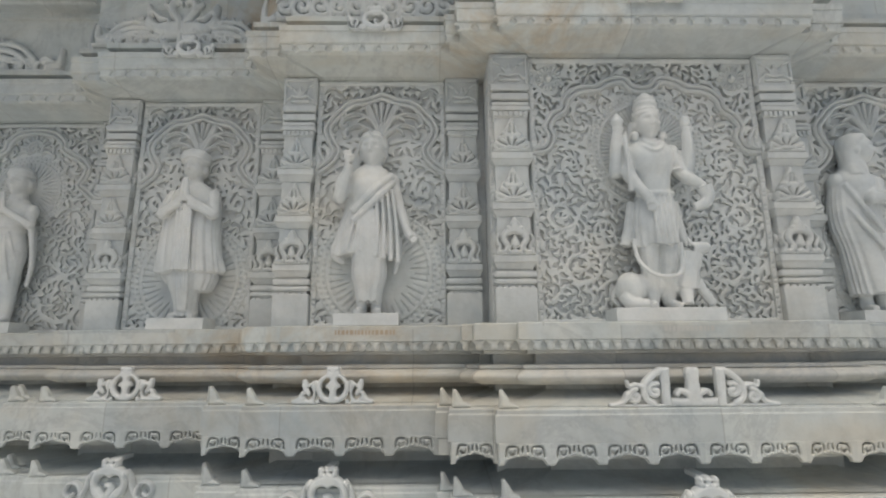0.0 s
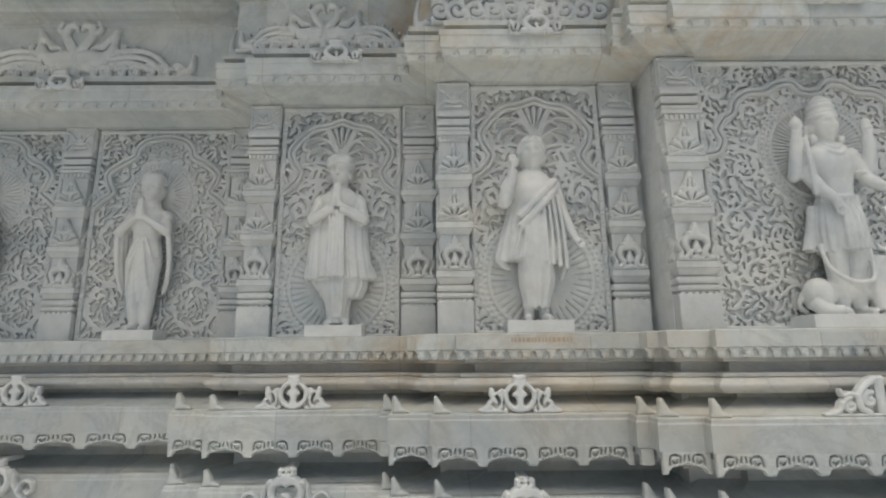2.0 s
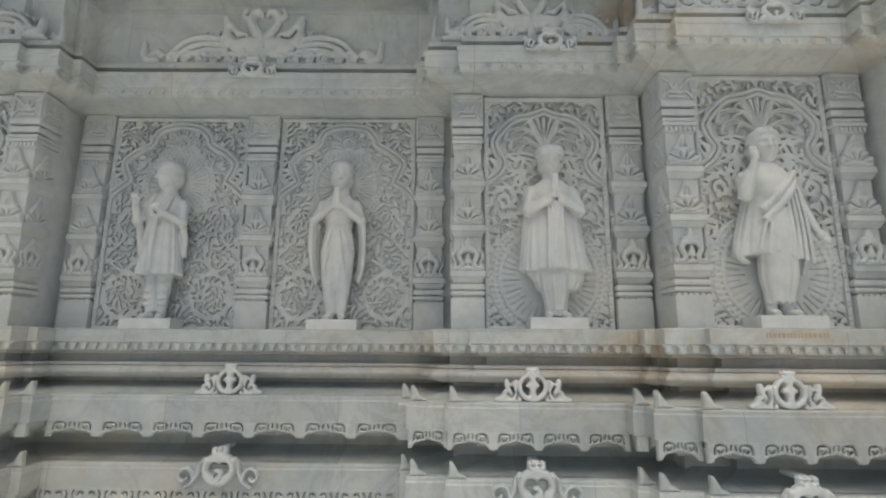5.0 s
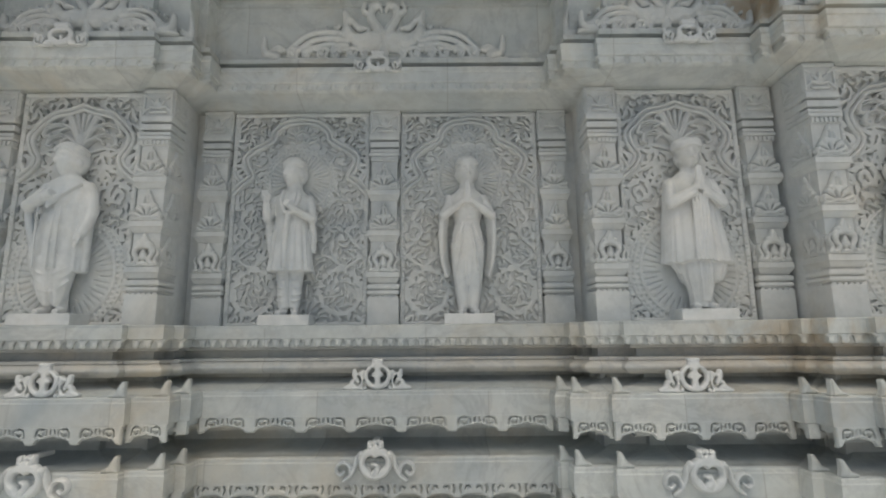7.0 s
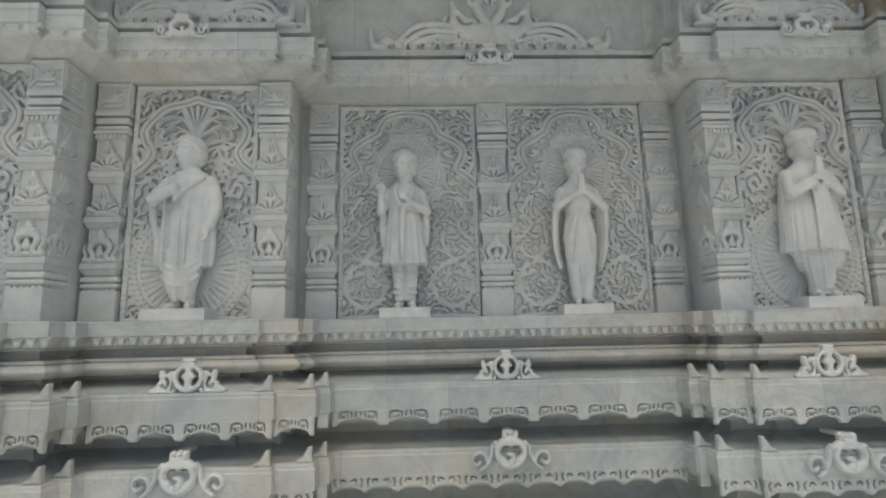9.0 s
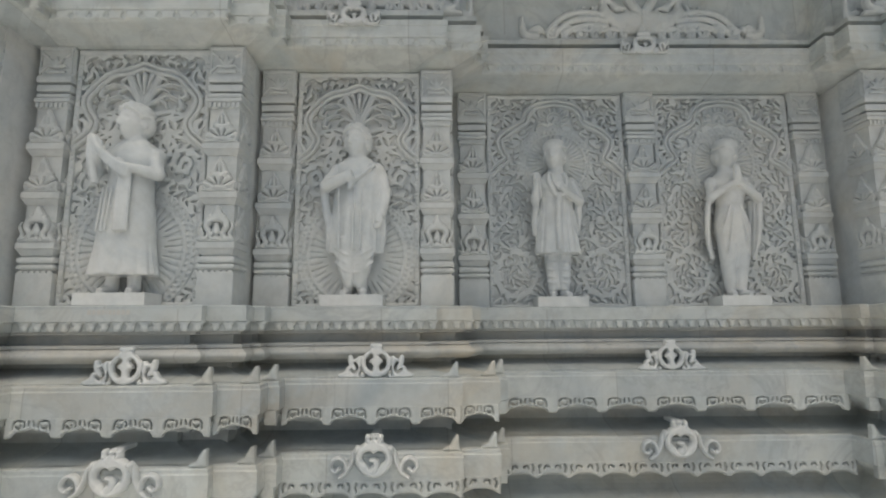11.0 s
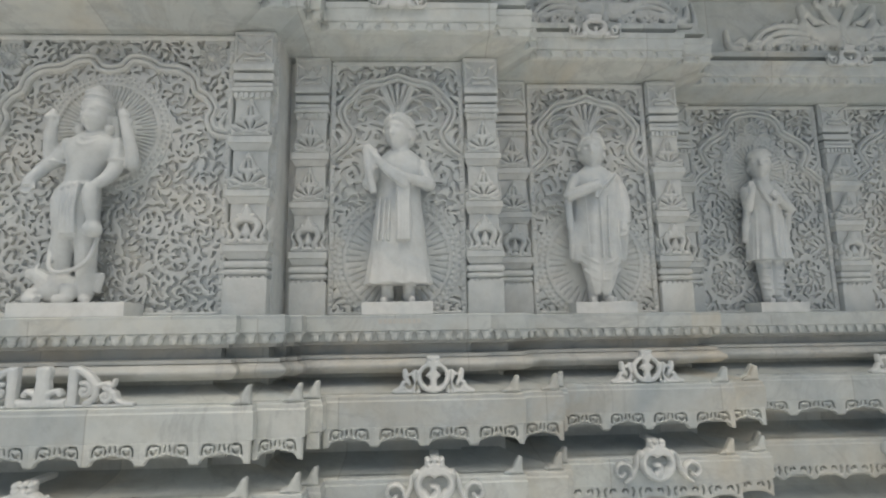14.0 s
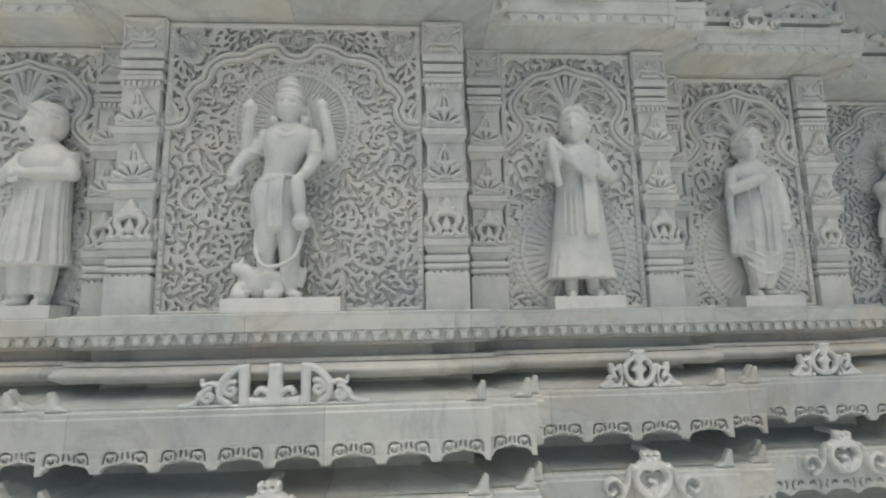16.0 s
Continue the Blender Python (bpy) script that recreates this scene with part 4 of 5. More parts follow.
palms(b, 0, -0.130, 0.815)
feet(b, -0.036, 0.038)
head(b, 0.005, -0.005, 1.025, "cap", 4, 1.10)
statue("P1", b, "slender white marble statue with joined palms and a hanging shawl")

# figure in a pleated knee-length tunic, both forearms raised to the chest
b = bmesh.new()
torso(b, 0, 0.88, 0.130, 0.100)
drape(b, [(0.74, 0, 0, 0.118, 0.085), (0.62, 0, -0.004, 0.122, 0.095), (0.46, 0, -0.004, 0.140, 0.103), (0.305, 0, -0.004, 0.158, 0.108)], 21, 0.07, 150, 0.4, 0.6)
for sx in (-1, 1):
    limb(b, [(sx * 0.046, 0, 0.36), (sx * 0.044, 0, 0.22), (sx * 0.036, 0.0, 0.05)], 0.056, 0.036)
    ridges(b, [[(sx * 0.085, -0.02, z_), (sx * 0.045, -0.052 + 0.1 * (0.2 - z_) * 0.3, z_ - 0.012), (sx * 0.01, -0.02, z_)] for z_ in (0.25, 0.20, 0.15, 0.11)], 0.006, 0.006)
    limb(b, [(sx * 0.055, -0.05, 0.88), (sx * 0.060, -0.098, 0.80), (sx * 0.020, -0.118, 0.70)], 0.016, 0.020)
    limb(b, [(sx * 0.150, -0.045, 0.66), (sx * 0.158, -0.01, 0.56), (sx * 0.150, 0.02, 0.44)], 0.026, 0.020)
arm(b, (-0.125, -0.005, 0.80), (-0.160, -0.065, 0.675), (-0.155, -0.120, 0.780), 0.038)
hand(b, (-0.155, -0.122, 0.785), (-0.1, -0.2, 0.95), (0.9, 0.2, 0.1), 0.022)
arm(b, (0.125, -0.005, 0.80), (0.158, -0.060, 0.670), (0.030, -0.128, 0.735), 0.038)
hand(b, (0.035, -0.128, 0.735), (-0.7, -0.2, 0.65), (0.5, 0.1, 0.8), 0.022)
limb(b, [(0.0, -0.112, 0.72), (-0.01, -0.122, 0.60), (-0.015, -0.118, 0.45), (-0.01, -0.114, 0.32)], 0.022, 0.018)
feet(b, -0.038, 0.040)
head(b, 0.0, -0.01, 1.020, "cap", -28, 1.10)
statue("P2", b, "white marble statue in a cap and pleated knee-length tunic")

# figure in a wrapped cloth to the shins, one arm across the chest
b = bmesh.new()
torso(b, 0.01, 0.88, 0.145, 0.11)
drape(b, [(0.86, 0.05, 0.015, 0.10, 0.06), (0.79, 0.04, 0.012, 0.150, 0.088), (0.64, 0.02, 0.008, 0.160, 0.100), (0.46, 0.01, 0.006, 0.165, 0.105), (0.27, 0.005, 0.006, 0.168, 0.104)], 15, 0.040, 150, 1.2)
for sx, cx in ((-1, -0.045), (1, 0.055)):
    drape(b, [(0.36, cx, -0.02, 0.085, 0.080), (0.22, cx * 0.9, -0.028, 0.068, 0.070), (0.12, cx * 0.8, -0.026, 0.046, 0.050), (0.05, cx * 0.8 - 0.01 * sx, -0.020, 0.022, 0.026)], 7, 0.10, 80, 0.5 * sx)
    ridges(b, [[(cx + 0.07 * sx, -0.06, 0.30 - 0.045 * j), (cx, -0.105 + 0.012 * j, 0.25 - 0.05 * j), (cx - 0.05 * sx, -0.07, 0.24 - 0.05 * j)] for j in range(3)], 0.008, 0.006)
arm(b, (-0.125, -0.01, 0.80), (-0.185, -0.075, 0.690), (-0.03, -0.130, 0.735), 0.042)
limb(b, [(-0.195, -0.070, 0.680), (-0.10, -0.112, 0.715), (0.0, -0.130, 0.752)], 0.040, 0.036)
limb(b, [(-0.19, -0.06, 0.68), (-0.185, -0.045, 0.58), (-0.165, -0.02, 0.42), (-0.165, 0.0, 0.28)], 0.026, 0.022)
ridges(b, [[(0.13 - 0.02 * k, -0.060, 0.84 - 0.01 * k), (0.05 - 0.02 * k, -0.105, 0.76 - 0.02 * k), (-0.03, -0.128, 0.70 - 0.02 * k)] for k in range(3)], 0.013, 0.012)
ridges(b, [[(-0.14 + 0.048 * k, -0.090 - 0.02 * (k % 3 > 0), 0.68), (-0.135 + 0.046 * k, -0.096 - 0.018 * (0 < k < 5), 0.50), (-0.13 + 0.044 * k, -0.092 - 0.02 * (0 < k < 5), 0.28)] for k in (1, 3, 4)], 0.005, 0.009)
limb(b, [(0.150, 0, 0.80), (0.190, -0.02, 0.65), (0.165, -0.065, 0.50)], 0.046, 0.034)
hand(b, (0.160, -0.072, 0.495), (-0.15, -0.25, -0.95), (0.7, -0.5, 0.0))
limb(b, [(0.17, -0.03, 0.52), (0.178, -0.02, 0.40), (0.165, 0.0, 0.27)], 0.028, 0.020)
feet(b, -0.042, 0.048)
head(b, 0.0, -0.005, 1.000, "hair", -18, 1.16)
statue("F3", b, "white marble statue in a wrapped cloth, one arm across its chest")

# figure in a long flaring gown with a shawl over one shoulder
b = bmesh.new()
torso(b, 0.01, 0.89, 0.150, 0.112)
loft(b, [(0.74, 0.005, 0, 0.128, 0.092), (0.62, 0.005, 0, 0.130, 0.096), (0.48, 0.004, 0, 0.146, 0.104), (0.335, 0.002, 0, 0.164, 0.111), (0.20, 0.0, 0, 0.172, 0.112)])
drape(b, [(0.335, 0.002, 0, 0.162, 0.108), (0.22, 0.0, 0, 0.176, 0.114), (0.105, 0.0, 0, 0.196, 0.122)], 13, 0.045, 150, 0.4, 1.0)
arm(b, (0.135, -0.005, 0.80), (0.185, -0.055, 0.685), (0.03, -0.130, 0.715), 0.044)
hand(b, (0.03, -0.130, 0.715), (-0.85, -0.2, 0.35), (0.3, 0.1, 0.9))
arm(b, (-0.13, -0.005, 0.80), (-0.170, -0.065, 0.690), (-0.125, -0.125, 0.815), 0.042)
for j in range(4):
    limb(b, [(-0.175 + 0.014 * j, -0.110, 0.905 - 0.012 * j), (-0.115 + 0.010 * j, -0.138, 0.82 - 0.016 * j), (-0.02 + 0.006 * j, -0.142, 0.745 - 0.018 * j), (0.055, -0.128, 0.69 - 0.012 * j)], 0.019, 0.019)
limb(b, [(-0.175, -0.105, 0.90), (-0.165, -0.12, 0.77), (-0.135, -0.11, 0.62)], 0.028, 0.022)
for j in range(4):
    limb(b, [(0.005 + 0.018 * j, -0.120, 0.68), (0.008 + 0.018 * j, -0.124, 0.54), (0.006 + 0.019 * j, -0.128, 0.345)], 0.013, 0.015)
ridges(b, [[(-0.10 + 0.03 * k, -0.090 - 0.01 * k, 0.60), (-0.115 + 0.03 * k, -0.098 - 0.01 * k, 0.345)] for k in range(3)], 0.006, 0.009)
feet(b, -0.062, 0.062, 0.038)
head(b, 0.005, -0.01, 1.010, "hair", -26, 1.16)
statue("F4", b, "white marble statue in a long flaring gown with a shawl")


def jewels(b, x=0.0):
    """Necklace, chest cord and belt of a crowned figure."""
    limb(b, [(x - 0.075, -0.045, 0.935), (x - 0.035, -0.090, 0.885), (x, -0.098, 0.870), (x + 0.035, -0.090, 0.885), (x + 0.075, -0.045, 0.935)], 0.010, 0.010, 8)
    limb(b, [(x - 0.050, -0.055, 0.945), (x, -0.088, 0.910), (x + 0.050, -0.055, 0.945)], 0.008, 0.008, 8)


def crowned_club():
    """Four-armed crowned figure leaning on one leg, a club in one lower arm, a small beast beside its feet."""
    b = bmesh.new()
    loft(b, [(0.60, -0.060, 0, 0.104, 0.086), (0.68, -0.048, 0, 0.088, 0.078), (0.76, -0.030, -0.004, 0.092, 0.082), (0.85, -0.008, -0.008, 0.128, 0.094), (0.915, 0.0, -0.002, 0.136, 0.082), (0.955, 0.0, 0.006, 0.100, 0.064), (0.985, 0.0, 0.01, 0.052, 0.046)])
    drape(b, [(0.66, -0.055, -0.002, 0.094, 0.082), (0.58, -0.068, -0.006, 0.116, 0.094), (0.47, -0.062, -0.008, 0.112, 0.092), (0.36, -0.045, -0.006, 0.104, 0.086)], 11, 0.06, 110, 0.5)
    limb(b, [(-0.100, -0.01, 0.50), (-0.098, -0.030, 0.34), (-0.105, -0.01, 0.20), (-0.100, 0.0, 0.05)], 0.064, 0.034)
    limb(b, [(-0.010, -0.01, 0.48), (0.010, -0.015, 0.30), (0.012, 0.0, 0.14), (0.014, 0.005, 0.03)], 0.064, 0.036)
    limb(b, [(0.014, 0.0, 0.022), (0.05, -0.06, 0.020), (0.085, -0.09, 0.012)], 0.030, 0.018)
    ridges(b, [[(-0.060 + 0.026 * k, -0.092, 0.66), (-0.070 + 0.028 * k, -0.108, 0.52), (-0.066 + 0.028 * k, -0.098, 0.37)] for k in range(3)], 0.010, 0.014)
    limb(b, [(-0.15, -0.03, 0.60), (-0.06, -0.098, 0.635), (0.03, -0.05, 0.66)], 0.015, 0.013, 8)
    limb(b, [(-0.155, -0.02, 0.58), (-0.172, 0.0, 0.46), (-0.165, 0.01, 0.38)], 0.024, 0.014)
    jewels(b)
    for sx in (-1, 1):
        ball(b, sx * 0.135, 0.0, 0.895, 0.048, 0.050, 0.054)
    # upper arms, raised
    limb(b, [(-0.135, 0.02, 0.88), (-0.190, 0.0, 0.81), (-0.205, -0.03, 0.82), (-0.198, -0.055, 0.93), (-0.190, -0.065, 1.02)], 0.042, 0.028)
    hand(b, (-0.190, -0.066, 1.02), (0.0, -0.15, 0.98), (1, 0, 0))
    loft(b, [(1.07, -0.190, -0.075, 0.020, 0.020), (1.10, -0.190, -0.075, 0.034, 0.030), (1.14, -0.186, -0.075, 0.022, 0.020), (1.175, -0.182, -0.075, 0.005, 0.005)], n=16)
    limb(b, [(0.140, 0.02, 0.88), (0.200, 0.0, 0.79), (0.218, -0.03, 0.80), (0.208, -0.055, 0.92), (0.188, -0.065, 1.04)], 0.042, 0.027)
    hand(b, (0.188, -0.066, 1.04), (-0.12, -0.1, 0.98), (0.9, 0.3, 0))
    loft(b, [(1.09, 0.180, -0.07, 0.020, 0.02), (1.13, 0.178, -0.07, 0.030, 0.026), (1.18, 0.172, -0.07, 0.006, 0.006)], n=16)
    # lower arms
    limb(b, [(-0.135, -0.01, 0.87), (-0.185, -0.03, 0.80), (-0.222, -0.05, 0.755)], 0.042, 0.034)
    limb(b, [(-0.222, -0.05, 0.755), (-0.250, -0.095, 0.67)], 0.034, 0.027)
    hand(b, (-0.250, -0.095, 0.67), (-0.05, -0.25, -0.96), (1, 0, 0), 0.030)
    limb(b, [(0.135, -0.01, 0.87), (0.130, -0.03, 0.76), (0.105, -0.055, 0.69)], 0.042, 0.034)
    limb(b, [(0.105, -0.055, 0.69), (0.075, -0.105, 0.63)], 0.033, 0.026)
    loft(b, [(0.645, 0.066, -0.115, 0.022, 0.022), (0.60, 0.068, -0.118, 0.034, 0.032), (0.52, 0.074, -0.112, 0.036, 0.034), (0.45, 0.082, -0.105, 0.026, 0.026), (0.43, 0.082, -0.10, 0.030, 0.030)], n=20)
    ball(b, 0.084, -0.098, 0.395, 0.046, 0.042, 0.046)
    for x0, z0 in ((0.135, 0.80), (-0.175, 0.79)):
        limb(b, [(x0 - 0.044, -0.02, z0), (x0, -0.070, z0), (x0 + 0.044, -0.02, z0)], 0.008, 0.008, 8)
    # garland
    limb(b, [(-0.145, -0.03, 0.40), (-0.140, -0.06, 0.26), (-0.100, -0.098, 0.175), (-0.030, -0.098, 0.165), (0.055, -0.080, 0.22), (0.088, -0.05, 0.36)], 0.012, 0.012, 10)
    # beast: a low crouching body with a raised snout
    ball(b, -0.125, 0.005, 0.088, 0.120, 0.075, 0.088)
    limb(b, [(-0.16, -0.01, 0.11), (-0.215, -0.02, 0.155), (-0.262, -0.04, 0.165)], 0.060, 0.022)
    limb(b, [(-0.215, -0.04, 0.18), (-0.205, -0.03, 0.225)], 0.016, 0.006, 8)
    limb(b, [(-0.21, -0.03, 0.07), (-0.225, -0.055, 0.025), (-0.17, -0.075, 0.018)], 0.036, 0.024)
    limb(b, [(-0.05, -0.03, 0.09), (-0.035, -0.060, 0.03), (-0.09, -0.080, 0.018)], 0.042, 0.024)
    limb(b, [(0.03, 0.02, 0.10), (0.075, 0.02, 0.16), (0.06, 0.02, 0.06)], 0.026, 0.018)
    for v in b.verts:
        if abs(v.co.x) > 0.15 and v.co.z > 0.86:
            v.co.z = 0.86 + (v.co.z - 0.86) * 0.74
    head(b, 0.0, -0.012, 1.060, "crown", -2, 1.04)
    for v in b.verts:
        v.co.z *= 0.935
    return b


def crowned_beast():
    """Four-armed crowned figure standing before a crouching beast, a long spear shaft along one arm."""
    b = bmesh.new()
    loft(b, [(0.56, 0.0, 0, 0.112, 0.088), (0.65, 0.010, 0, 0.092, 0.080), (0.74, 0.010, -0.004, 0.098, 0.086), (0.83, 0.004, -0.008, 0.130, 0.096), (0.90, 0.0, -0.002, 0.138, 0.084), (0.945, 0.0, 0.006, 0.100, 0.064), (0.975, 0.0, 0.01, 0.052, 0.046)])
    drape(b, [(0.64, 0.006, -0.002, 0.098, 0.084), (0.56, 0.0, -0.006, 0.118, 0.096), (0.45, -0.005, -0.006, 0.122, 0.096), (0.34, -0.005, -0.004, 0.116, 0.090)], 13, 0.07, 120, 0.2)
    for sx in (-1, 1):
        limb(b, [(sx * 0.055, -0.01, 0.46), (sx * 0.052, -0.014, 0.28), (sx * 0.046, 0.0, 0.12), (sx * 0.046, 0.0, 0.03)], 0.062, 0.036)
        limb(b, [(sx * 0.120, 0.0, 0.60), (sx * 0.140, 0.01, 0.46), (sx * 0.165, 0.015, 0.35)], 0.026, 0.034)
        ball(b, sx * 0.135, 0.0, 0.885, 0.048, 0.050, 0.054)
        limb(b, [(sx * 0.175, -0.02, 0.775), (sx * 0.140, -0.072, 0.775), (sx * 0.10, -0.03, 0.775)], 0.008, 0.008, 8)
        limb(b, [(sx * 0.135, 0.02, 0.87), (sx * 0.190, 0.0, 0.78), (sx * 0.206, -0.03, 0.79), (sx * 0.204, -0.055, 0.92), (sx * 0.198, -0.065, 1.02)], 0.042, 0.028)
        hand(b, (sx * 0.198, -0.066, 1.02), (0.0, -0.12, 0.98), (1, 0, 0))
    ridges(b, [[(-0.035 + 0.03 * k, -0.092, 0.62), (-0.035 + 0.032 * k, -0.106, 0.48), (-0.030 + 0.034 * k, -0.096, 0.34)] for k in range(4)], 0.010, 0.015)
    limb(b, [(-0.10, -0.04, 0.635), (0.0, -0.098, 0.625), (0.10, -0.04, 0.635)], 0.016, 0.016, 8)
    jewels(b)
    loft(b, [(1.07, -0.196, -0.07, 0.022, 0.022), (1.11, -0.196, -0.07, 0.038, 0.034), (1.145, -0.195, -0.07, 0.028, 0.026), (1.19, -0.194, -0.07, 0.004, 0.004)], n=16)
    loft(b, [(1.08, 0.196, -0.07, 0.030, 0.026), (1.13, 0.194, -0.07, 0.026, 0.024), (1.16, 0.190, -0.07, 0.020, 0.02)], n=16)
    limb(b, [(-0.158, -0.075, 1.00), (-0.152, -0.080, 0.82), (-0.146, -0.075, 0.64)], 0.013, 0.013, 8)
    # lower arms: one resting on the hip cloth, one reaching over the beast with a cup
    limb(b, [(-0.135, -0.01, 0.86), (-0.140, -0.04, 0.76), (-0.115, -0.075, 0.68)], 0.042, 0.034)
    limb(b, [(-0.115, -0.075, 0.68), (-0.070, -0.110, 0.60)], 0.033, 0.026)
    hand(b, (-0.070, -0.110, 0.60), (0.2, -0.1, -0.97), (1, 0, 0))
    limb(b, [(0.135, -0.01, 0.86), (0.165, -0.03, 0.76), (0.205, -0.06, 0.71)], 0.042, 0.034)
    limb(b, [(0.205, -0.06, 0.71), (0.250, -0.095, 0.66)], 0.033, 0.026)
    limb(b, [(0.250, -0.095, 0.66), (0.262, -0.10, 0.60), (0.235, -0.10, 0.56), (0.19, -0.085, 0.545)], 0.042, 0.024)
    # garland
    limb(b, [(-0.135, -0.03, 0.38), (-0.128, -0.06, 0.26), (-0.07, -0.100, 0.180), (0.02, -0.104, 0.165), (0.09, -0.080, 0.20), (0.12, -0.04, 0.36)], 0.012, 0.012, 10)
    # beast: haunches on one side, raised chest and head on the other
    ball(b, -0.160, 0.0, 0.110, 0.082, 0.075, 0.092)
    limb(b, [(-0.20, -0.02, 0.07), (-0.17, -0.05, 0.025), (-0.09, -0.07, 0.022)], 0.044, 0.028)
    limb(b, [(-0.15, 0.01, 0.13), (0.0, 0.03, 0.12), (0.13, 0.0, 0.14)], 0.066, 0.066)
    limb(b, [(0.13, -0.01, 0.12), (0.150, -0.03, 0.22), (0.185, -0.045, 0.300)], 0.076, 0.050)
    limb(b, [(0.18, -0.05, 0.315), (0.225, -0.065, 0.325), (0.255, -0.07, 0.315)], 0.046, 0.024)
    for dy in (-0.06, -0.02):
        limb(b, [(0.165, dy, 0.34), (0.150, dy + 0.005, 0.385)], 0.016, 0.006, 8)
    limb(b, [(0.17, -0.02, 0.18), (0.215, -0.03, 0.10), (0.265, -0.04, 0.018)], 0.036, 0.022)
    limb(b, [(0.12, -0.04, 0.12), (0.118, -0.065, 0.02)], 0.038, 0.028)
    limb(b, [(-0.23, 0.02, 0.12), (-0.25, 0.03, 0.06), (-0.21, 0.03, 0.015)], 0.014, 0.012, 8)
    feet(b, -0.046, 0.050)
    for v in b.verts:
        if abs(v.co.x) > 0.15 and v.co.z > 0.86:
            v.co.z = 0.86 + (v.co.z - 0.86) * 0.74
    head(b, 0.0, -0.012, 1.055, "crown", 3, 1.04)
    return b


statue("D1", crowned_beast(), "crowned four-armed white marble statue with a beast at its feet")
statue("D2", crowned_club(), "crowned four-armed white marble statue holding a club")


def gowned(key, way, label):
    """A veiled figure turned aside (way: -1 or 1), both hands before the chest round a small drum."""
    b = bmesh.new()
    torso(b, -0.02 * way, 0.88, 0.125, 0.105)
    drape(b, [(0.86, -0.03 * way, 0.01, 0.10, 0.07), (0.74, -0.03 * way, 0.01, 0.145, 0.092), (0.55, -0.04 * way, 0.01, 0.150, 0.105), (0.36, -0.01 * way, 0.005, 0.140, 0.105), (0.10, 0.03 * way, 0, 0.155, 0.112)], 19, 0.08, 160, 0.3)
    for j, y0 in ((0, -0.05), (1, -0.10)):
        arm(b, (0.08 * way, -0.02 - 0.03 * j, 0.80), (-0.02 * way + 0.07 * way * j, -0.11, 0.665), (0.13 * way, -0.125 - 0.01 * j, 0.70 + 0.02 * j), 0.038)
    loft(b, [(0.65, 0.155 * way, -0.13, 0.034, 0.030), (0.71, 0.155 * way, -0.13, 0.024, 0.022), (0.77, 0.155 * way, -0.13, 0.034, 0.030)], n=16)
    ridges(b, [[(-0.12 * way, -0.05, 0.78), (-0.06 * way, -0.11, 0.60), (0.03 * way, -0.118, 0.46)], [(-0.14 * way, -0.03, 0.68), (-0.08 * way, -0.11, 0.50), (0.02 * way, -0.115, 0.36)]], 0.018, 0.016)
    feet(b, -0.05, 0.05, 0.036)
    head(b, 0.02 * way, -0.02, 1.01, "veil", 55 * way)
    statue(key, b, label)


gowned("F0", 1, "gowned and veiled white marble statue turned aside with raised hands")
# figure in a long pleated coat, turned aside, forearms folded over a rosary
b = bmesh.new()
torso(b, 0.02, 0.88, 0.145, 0.115)
drape(b, [(0.80, 0.02, 0.01, 0.130, 0.085), (0.66, 0.02, 0.0, 0.135, 0.100), (0.46, 0.0, 0, 0.158, 0.108), (0.22, -0.015, 0, 0.190, 0.116)], 15, 0.060, 150, 0.7)
for sx in (-1, 1):
    drape(b, [(0.30, sx * 0.06, 0, 0.075, 0.07), (0.16, sx * 0.058, 0, 0.062, 0.060), (0.07, sx * 0.055, 0, 0.052, 0.050)], 7, 0.10, 80, 0.4)
arm(b, (0.145, 0.0, 0.80), (0.190, -0.045, 0.715), (0.0, -0.132, 0.700), 0.046)
arm(b, (-0.11, -0.01, 0.80), (-0.150, -0.085, 0.690), (-0.06, -0.135, 0.715), 0.042)
hand(b, (0.0, -0.134, 0.700), (-0.9, -0.2, 0.1), (0.1, 0.1, 1.0))
hand(b, (-0.06, -0.138, 0.715), (0.25, -0.2, -0.9), (0.9, 0.2, 0.2))
ridges(b, [[(-0.05 + 0.05 * k, -0.108, 0.62), (-0.07 + 0.055 * k, -0.114, 0.42), (-0.09 + 0.06 * k, -0.118, 0.23)] for k in range(4)], 0.006, 0.010)
feet(b, -0.06, 0.055, 0.040)
head(b, 0.0, -0.01, 1.015, "hair", -42, 1.16)
statue("F5", b, "white marble statue in a long pleated coat, forearms folded")

# ---- crests ----


